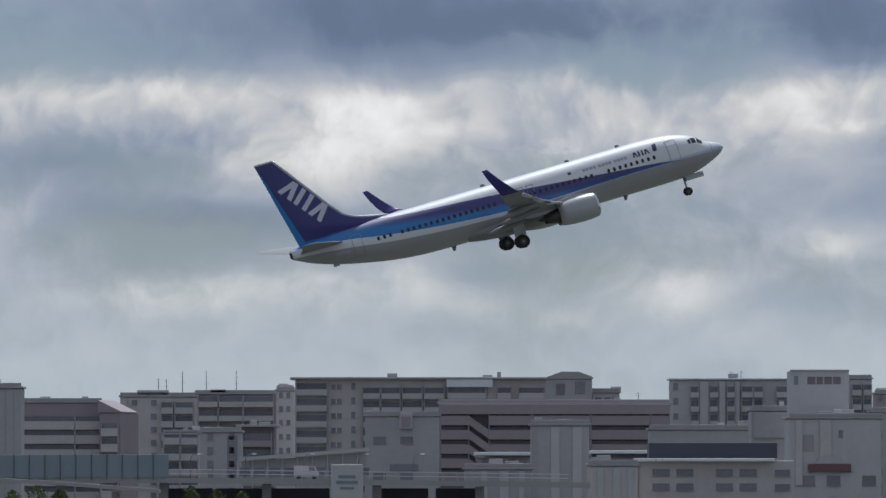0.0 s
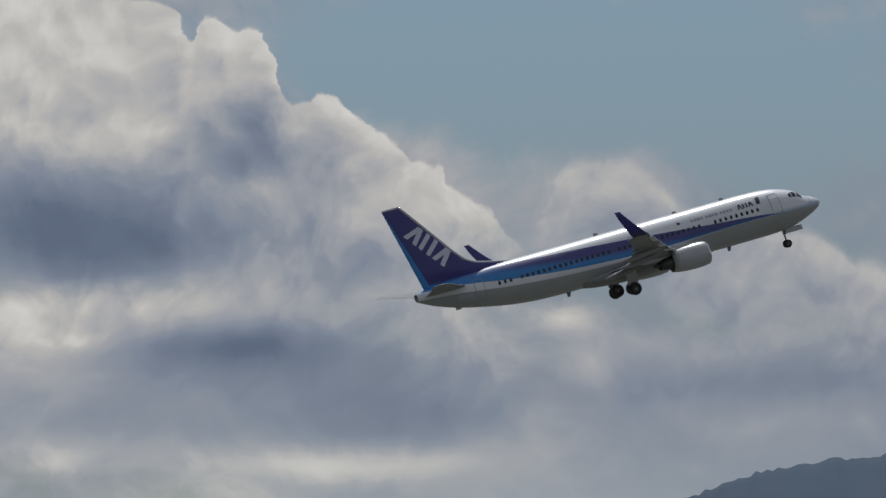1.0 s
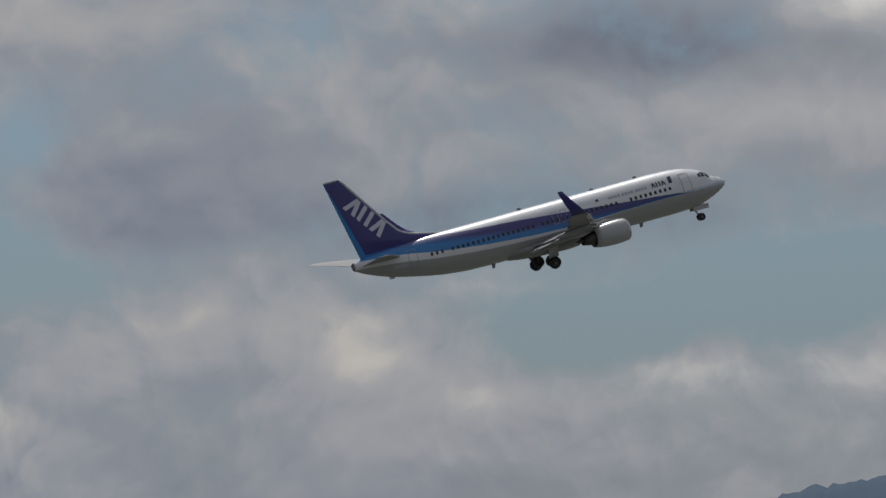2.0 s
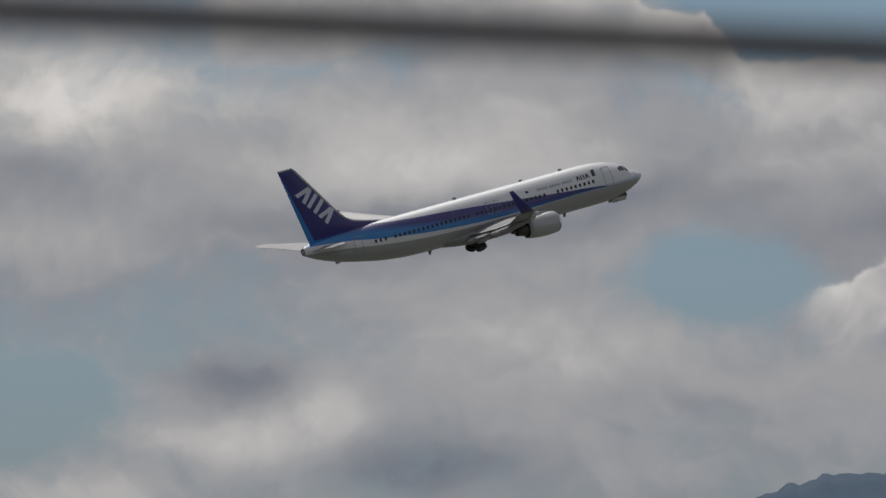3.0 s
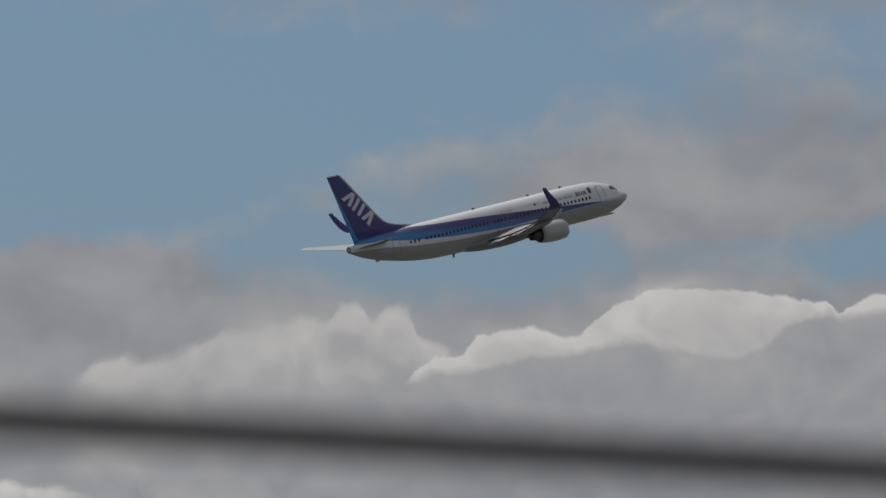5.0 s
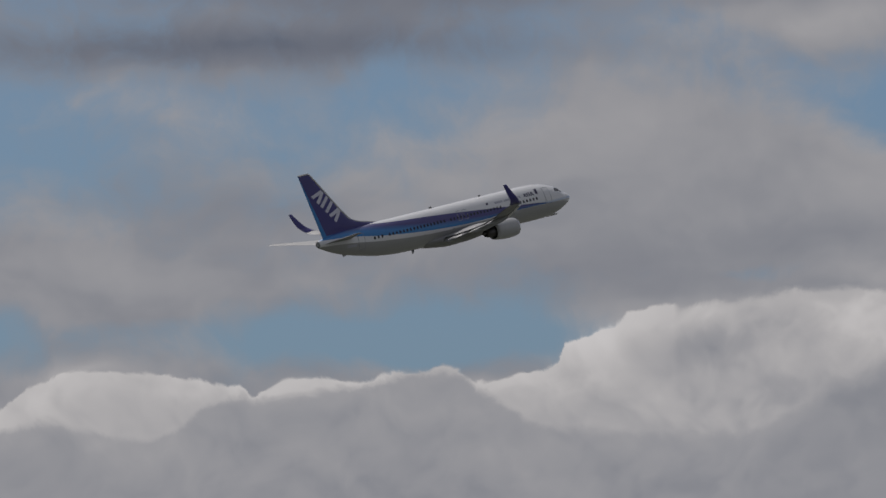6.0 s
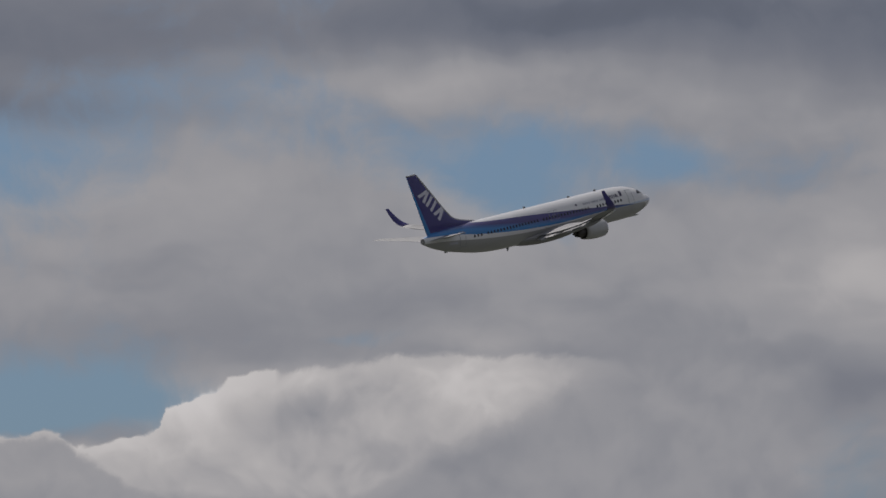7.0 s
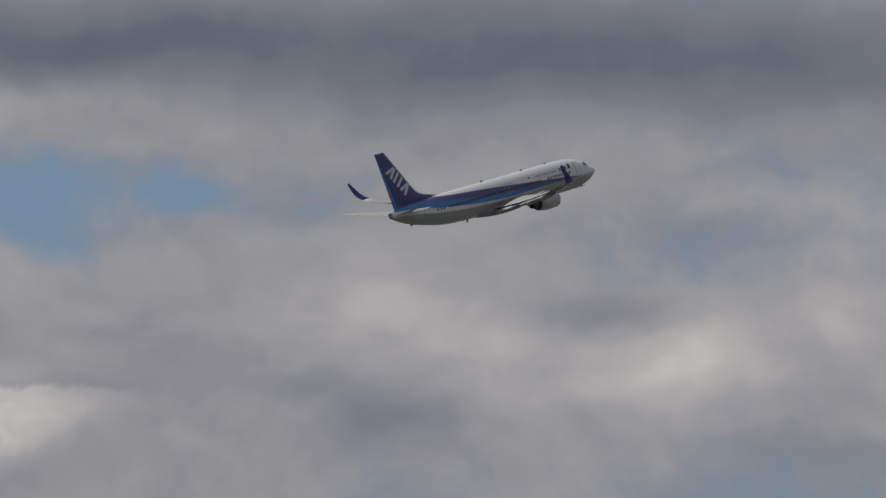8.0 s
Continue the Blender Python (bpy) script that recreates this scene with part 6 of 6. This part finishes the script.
def raised_road():
    """An elevated road on piers, with a sound barrier on one stretch and a railing on the rest."""
    road = tagged(new("elevated_road"), "raised concrete road on piers with a grey sound barrier", "road", kind="structure")
    line = curve_through((-75, -38, -12, 6, 30), (8.9, 9.1, 8.8, 8.6, 8.2))
    for x0, x1 in ((-75, -55), (-55, -38), (-38, -24), (-24, -10), (-10, 5), (5, 20)):
        za, zb = line(x0), line(x1)
        part("deck", skin([[(x, 1250, z - 0.75), (x, 1262, z - 0.75), (x, 1262, z), (x, 1250, z)] for x, z in ((x0 + 0.02, za), (x1 - 0.02, zb))]), SLAB, road)
    for i in range(18):
        x = -75 + 2.1 * i
        z = line(x)
        piece("barrier_panel", "p", x + 0.03, x + 2.07, 1249.75, 1249.9, z, z + 3.1, BARRIER, road)
        piece("barrier_post", "q", x - 0.08, x + 0.03, 1249.6, 1249.95, z - 0.3, z + 3.2, MAST, road)
    for i in range(26):
        x = -36 + 2.0 * i
        z = line(x)
        piece("rail_post", "q", x - 0.06, x + 0.06, 1249.8, 1249.95, z, z + 1.1, RAIL, road)
    for h in (0.5, 1.05):
        part("hand_rail", tube([(x, 1249.88, line(x) + h) for x in range(-37, 18, 3)], 0.06, 6), METAL, road)
    for x in (-68, -52, -38, -24, -9, 5):
        piece("pier", "q", x - 0.6, x + 0.6, 1253, 1257, -0.2, line(x) - 0.76, SLAB, road)
    part("ramp", skin([[(x, 1232, z - 0.5), (x, 1240, z - 0.5), (x, 1240, z), (x, 1232, z)] for x, z in ((-66, 9.4), (-52, 8.55), (-38, 7.5))]), SLAB, road)
    for x in (-58, -44):
        piece("pier", "q", x - 0.4, x + 0.4, 1234, 1238, -0.2, 7.2, SLAB, road)
    # dark sheets added between the piers, coloured as the shade under the deck
    for x0, x1 in ((-38, -31.5), (-31, -24.5), (-23.5, -15.5), (-8.4, -2), (-1, 4.4)):
        piece("undercroft_wall", "q", x0, x1, 1259, 1259.4, -0.2, 7.6, SLATE, road)


def covered_walk():
    w = tagged(new("covered_footbridge"), "pale covered footbridge with a gently sloping roof", "footbridge")
    w.matrix_basis = pose(-19.4, 1292, 0)
    part("roof", skin([[(x, -1.0, z - 0.45), (x, 5.0, z - 0.45), (x, 5.0, z), (x, -1.0, z)] for x, z in ((-9.2, 11.9), (8.9, 13.3))]), RAIL, w)
    part("wall", skin([[(x, 0.0, 7.9), (x, 0.2, 7.9), (x, 0.2, z), (x, 0.0, z)] for x, z in ((-8.9, 11.3), (8.6, 12.7))]), SLAB, w)
    for k in range(9):
        x = -8.4 + 2.1 * k
        piece("window", "w", x - 0.7, x + 0.7, -0.08, 0.05, 9.3, 10.5, DUSK, w)
        piece("post", "q", x - 1.12, x - 0.92, -0.3, -0.02, -0.2, 11.4 + 0.16 * k, RAIL, w)


def small_van():
    v = tagged(new("delivery_van"), "small white delivery van on the raised road", "van")
    v.matrix_basis = pose(-18.6, 1254, 9.0 - 0.2)
    prof = ((-1.7, 0.35), (1.65, 0.35), (1.7, 0.95), (1.45, 1.1), (1.1, 1.85), (-1.6, 1.9), (-1.7, 1.7))
    part("body", skin([[(x, y, z) for x, z in prof] for y in (0.0, 1.5)]), PALE, v)
    part("window", skin([[(x, y, z) for x, z in ((0.35, 1.15), (1.3, 1.15), (1.02, 1.72), (0.35, 1.75))] for y in (-0.02, 0.05)]), DUSK, v)
    for x in (-1.05, 1.05):
        part("wheel", wheel_mesh(0.3, 0.2), TYRE, v, smooth=True, m=pose(x, 0.1, 0.3))


covered_walk()
small_van()


raised_road()


def street_lamps():
    base = None
    for x in (-34.5, -27, -19, -11.5, -4):
        if base is None:
            base = tagged(new("street_lamp"), "slim grey street lamp on the raised road", "lamp", group="lamps along the raised road")
            base.matrix_basis = pose(x, 1259, 8.2)
            part("pole", tube([(0, 0, 0), (0, 0, 3.4), (0.3, 0, 4.0), (1.0, 0, 4.1)], [0.08, 0.06, 0.05, 0.04], 8), MAST, base)
            part("lamp_head", box(0.9, 1.5, -0.14, 0.14, 4.02, 4.16, 0.04), METAL, base)
        else:
            copy_thing(base, pose(x, 1259, 8.2))


street_lamps()


def kiosk_sign():
    s = tagged(new("pylon_sign"), "white square pylon sign with plain grey bars", "sign")
    s.matrix_basis = pose(-12.3, 1180, 0)
    part("board", box(-2.05, 2.05, 0, 0.9, 4.0, 10.7, 0.1), PALE, s)
    part("post", box(-0.5, 0.5, 0.2, 0.7, -0.2, 3.98, 0.05), MAST, s)
    for z0, z1, w in ((8.9, 9.3, 1.1), (8.2, 8.6, 1.4), (7.5, 7.8, 0.9), (5.2, 6.4, 1.5)):
        part("sign_bar", box(-w, w, -0.06, 0.02, z0, z1), SEAM, s)


kiosk_sign()


def gabled_house():
    h = tagged(new("gabled_hall"), "white gabled hall with dark paired windows", "house")
    h.matrix_basis = pose(65.3, 1150, 0)
    w = 5.2
    bm = skin([[(-w, y, -0.1), (w, y, -0.1), (w, y, 9.6), (0, y, 13.4), (-w, y, 9.6)] for y in (0.0, 16.0)])
    part("wall", bm, PALE, h)
    for side in (-1, 1):
        part("roof", skin([[(0, y, 13.55), (side * (w + 0.7), y, 9.25), (side * (w + 0.7), y, 9.0), (0, y, 13.25)] for y in (-0.7, 16.7)]), SLAB, h)
    windows(h, (-2.2, -1.5, 0.4, 1.1), (9.0,), 0.35, 1.2)
    piece("lintel", "p", -2.6, -1.1, -0.2, 0.05, 10.3, 10.55, SLATE, h)
    piece("lintel", "p", 0.0, 1.5, -0.2, 0.05, 10.3, 10.55, SLATE, h)
    windows(h, (-1.2, -0.6, 0.0), (6.8,), 0.4, 1.2)
    piece("chimney", "p", 1.2, 2.2, 6.0, 7.0, 11.0, 14.1, PALE, h)


gabled_house()


def orange_house():
    h = tagged(new("house"), "cream house with a bright orange tiled roof", "house")
    h.matrix_basis = pose(84.1, 1200, 0)
    part("wall", box(-3.1, 3.1, 0, 8, -0.1, 11.9, 0.05), CREAM, h)
    bm = skin([[(-3.5, -0.6, 11.75), (-3.5, 4.0, 13.7), (-3.5, 8.6, 11.75), (-3.5, 8.6, 11.6), (-3.5, -0.6, 11.6)], [(3.5, -0.6, 11.75), (3.5, 4.0, 13.7), (3.5, 8.6, 11.75), (3.5, 8.6, 11.6), (3.5, -0.6, 11.6)]])
    part("roof", bm, ORANGE, h, "orange tiled roof")
    part("ridge", tube([(-3.5, 4.0, 13.72), (3.5, 4.0, 13.72)], 0.12, 8), ORANGE, h)
    windows(h, (-2.2, -0.3, 1.6), (10.0,), 1.1, 1.1)
    windows(h, (-2.2, -0.3, 1.6), (7.2,), 1.1, 1.1)


orange_house()


def tree(x, y, z_top, spread, seed):
    """A tapered trunk with limbs and a ragged crown of many small leaf clumps."""
    rng = random.Random(seed)
    t = tagged(new("broadleaf_tree"), "green broadleaf tree beside the raised road", "tree", group="roadside trees")
    t.matrix_basis = pose(x, y, 0)
    part("trunk", tube([(0, 0, -0.2), (0.05, 0, z_top * 0.4), (0.0, 0.1, z_top * 0.75)], [0.2, 0.15, 0.07], 8), BARK, t)
    for k in range(5):
        a = k * 1.3
        part("limb", tube([(0, 0, z_top * 0.42 + 0.2 * k), (spread * 0.5 * math.cos(a), spread * 0.5 * math.sin(a), z_top * 0.7 + 0.2 * k)], [0.08, 0.03], 6), BARK, t)
    bm = bmesh.new()
    for k in range(420):
        a, r, q = rng.uniform(0, math.tau), spread * rng.random() ** 0.5, rng.uniform(-1, 1)
        r *= math.sqrt(max(0.05, 1 - q * q)) * rng.uniform(0.7, 1.1)
        c = Vector((r * math.cos(a), r * math.sin(a), z_top * 0.74 + q * z_top * 0.26))
        turn = Euler((rng.uniform(0, 6), rng.uniform(0, 6), rng.uniform(0, 6))).to_matrix()
        s = rng.uniform(0.12, 0.3)
        pts = [bm.verts.new(c + turn @ Vector(p) * s) for p in ((-1, 0, 0), (0, -0.6, 0.15), (1, 0, 0), (0, 0.6, 0.15))]
        bm.faces.new(pts)
    part("crown", bm, LEAF, t)


for i, (x, top, spread) in enumerate(((-53.5, 7.9, 1.9), (-50.6, 7.4, 1.5), (-56.8, 7.3, 1.6), (-33.2, 7.9, 1.4), (-29.8, 7.5, 1.2), (-26.5, 7.2, 1.3))):
    tree(x, 1215, top, spread, 40 + i)


def hilltop_things():
    a, d = radians(15.19), 4590
    foot = 8 + d * math.tan(radians(2.58)) - 3
    m = tagged(new("relay_tower"), "small grey relay tower on a wooded ridge", "tower")
    m.matrix_basis = pose(d * math.sin(a), d * math.cos(a), foot)
    part("shaft", tube([(0, 0, 0), (0, 0, 4.6), (0, 0, 7.3)], [0.5, 0.42, 0.4], 8), MAST, m)
    part("platform", box(-0.75, 0.75, -0.75, 0.75, 6.4, 7.0, 0.1), MAST, m)
    a = radians(15.652)
    h = tagged(new("hilltop_house"), "small white-roofed house among trees on a ridge", "house")
    h.matrix_basis = pose(d * math.sin(a), d * math.cos(a) - 6, 8 + d * math.tan(radians(2.585)) - 6)
    part("wall", box(-2.2, 2.2, 0.3, 4.2, 0, 6.0, 0.1), ASH, h)
    slope = box(-2.6, 2.6, 0, 5.0, 0, 0.2, 0.05)
    bmesh.ops.rotate(slope, verts=slope.verts, matrix=Matrix.Rotation(radians(18), 3, "X"))
    part("roof", slope, METAL, h, "pale sloping roof", m=pose(0, -0.2, 6.0))


hilltop_things()

# ---------------------------------------------------------------- the cable overhead, near the eye
CABLE = material("black_cable_sheath", (0.10, 0.088, 0.09), 0.85, 0.0, 0.1, 1.0, 10.0)
POLE = material("concrete_pole", (0.33, 0.32, 0.31), 0.85, 0.0, 0.12, 0.8, 8.0, 0.1)


def build_cable():
    a = radians(17.36)
    ahead, aside = Vector((math.sin(a), math.cos(a), 0)), Vector((math.cos(a), -math.sin(a), 0))

    def at(k):
        return ahead * 10.0 + aside * k + Vector((0, 0, 8.0 + 10.0 * math.tan(radians(5.40)) - 0.008 - 0.049 * k))

    ends = (-17.0, 17.0)
    cable = tagged(new("overhead_cable"), "black overhead cable hung between two poles", "cable")
    part("wire", tube([at(-17 + 2 * i) for i in range(18)], 0.0242, 10), CABLE, cable, smooth=True)
    for k in ends:
        p = at(k)
        foot = ground_height(p.x, p.y) - 0.3
        pole = tagged(new("utility_pole"), "grey concrete utility pole carrying an overhead cable", "pole", group="cable poles")
        pole.matrix_basis = pose(p.x, p.y, foot)
        top = p.z - foot
        part("shaft", tube([(0, 0.16, 0), (0, 0.16, top * 0.5), (0, 0.16, top + 0.9)], [0.17, 0.15, 0.12], 14), POLE, pole, smooth=True)
        part("bracket", tube([(0, 0.16, top + 0.05), (0, -0.02, top + 0.02)], 0.03, 8), MAST, pole)


build_cable()


# ---------------------------------------------------------------- what moves
# seconds, place of the airliner's nose datum, bank, pitch, heading
FLIGHT = (
    (0.0, 22.94, 759.65, 36.45, -0.95, -16.23, 16.25),
    (0.5, 60.81, 771.62, 43.60, -1.71, -15.94, 16.12),
    (1.0, 98.66, 783.59, 51.26, -1.79, -15.70, 15.99),
    (1.2, 113.89, 788.37, 54.26, -1.48, -15.67, 15.93),
    (1.5, 136.50, 795.57, 58.97, -0.80, -15.63, 15.86),
    (2.0, 174.24, 807.58, 66.75, 0.34, -15.46, 15.73),
    (2.3, 196.90, 814.79, 71.41, 1.02, -15.35, 15.65),
    (2.5, 211.78, 819.65, 74.36, 1.93, -15.73, 15.60),
    (3.0, 249.46, 831.70, 82.30, 3.86, -15.60, 15.47),
    (3.5, 287.30, 843.75, 90.43, 4.78, -15.47, 15.34),
    (4.0, 325.24, 855.82, 98.28, 4.36, -15.12, 15.21),
    (4.5, 363.45, 867.86, 105.98, 1.82, -14.63, 15.08),
    (4.7, 378.78, 872.68, 108.91, 0.91, -14.66, 15.03),
    (5.0, 401.50, 879.98, 113.50, 0.53, -14.64, 14.95),
    (5.5, 439.42, 892.15, 121.13, -0.09, -14.64, 14.82),
    (5.8, 462.19, 899.47, 125.66, -0.46, -14.62, 14.74),
    (6.0, 477.37, 904.33, 128.72, -0.32, -14.60, 14.69),
    (6.5, 515.78, 916.40, 136.23, 0.72, -14.58, 14.56),
    (7.0, 554.08, 928.59, 143.20, 1.73, -14.68, 14.43),
    (7.5, 592.50, 940.72, 150.69, 1.74, -15.74, 14.30),
    (8.0, 630.59, 953.02, 158.43, 1.52, -16.18, 14.17),
)


def motions():
    walk(airliner, [(t, pose(x, y, z, bank, pitch, turn)) for t, x, y, z, bank, pitch, turn in FLIGHT])
    main_fold = ((0.0, 0), (0.5, 3), (1.0, 8), (1.4, 12), (2.0, 22), (2.3, 26), (2.5, 30), (3.0, 58), (3.5, 80), (4.0, 90), (8.0, 90))
    nose_fold = ((0.0, 0), (1.4, 2), (2.0, 30), (2.3, 46), (2.5, 56), (3.0, 82), (3.5, 100), (8.0, 100))
    door_fold = ((0.0, 0), (3.0, 0), (3.8, 70), (8.0, 70))
    for ob, rest, what, side in gear:
        if what == "main":
            walk(ob, [(t, rest @ pose(0, 0, 0, -side * a, 0, 0)) for t, a in main_fold])
        elif what == "nose":
            walk(ob, [(t, rest @ pose(0, 0, 0, 0, -a, 0)) for t, a in nose_fold])
        else:
            walk(ob, [(t, rest @ pose(0, 0, 0, -side * a, 0, 0)) for t, a in door_fold])


motions()
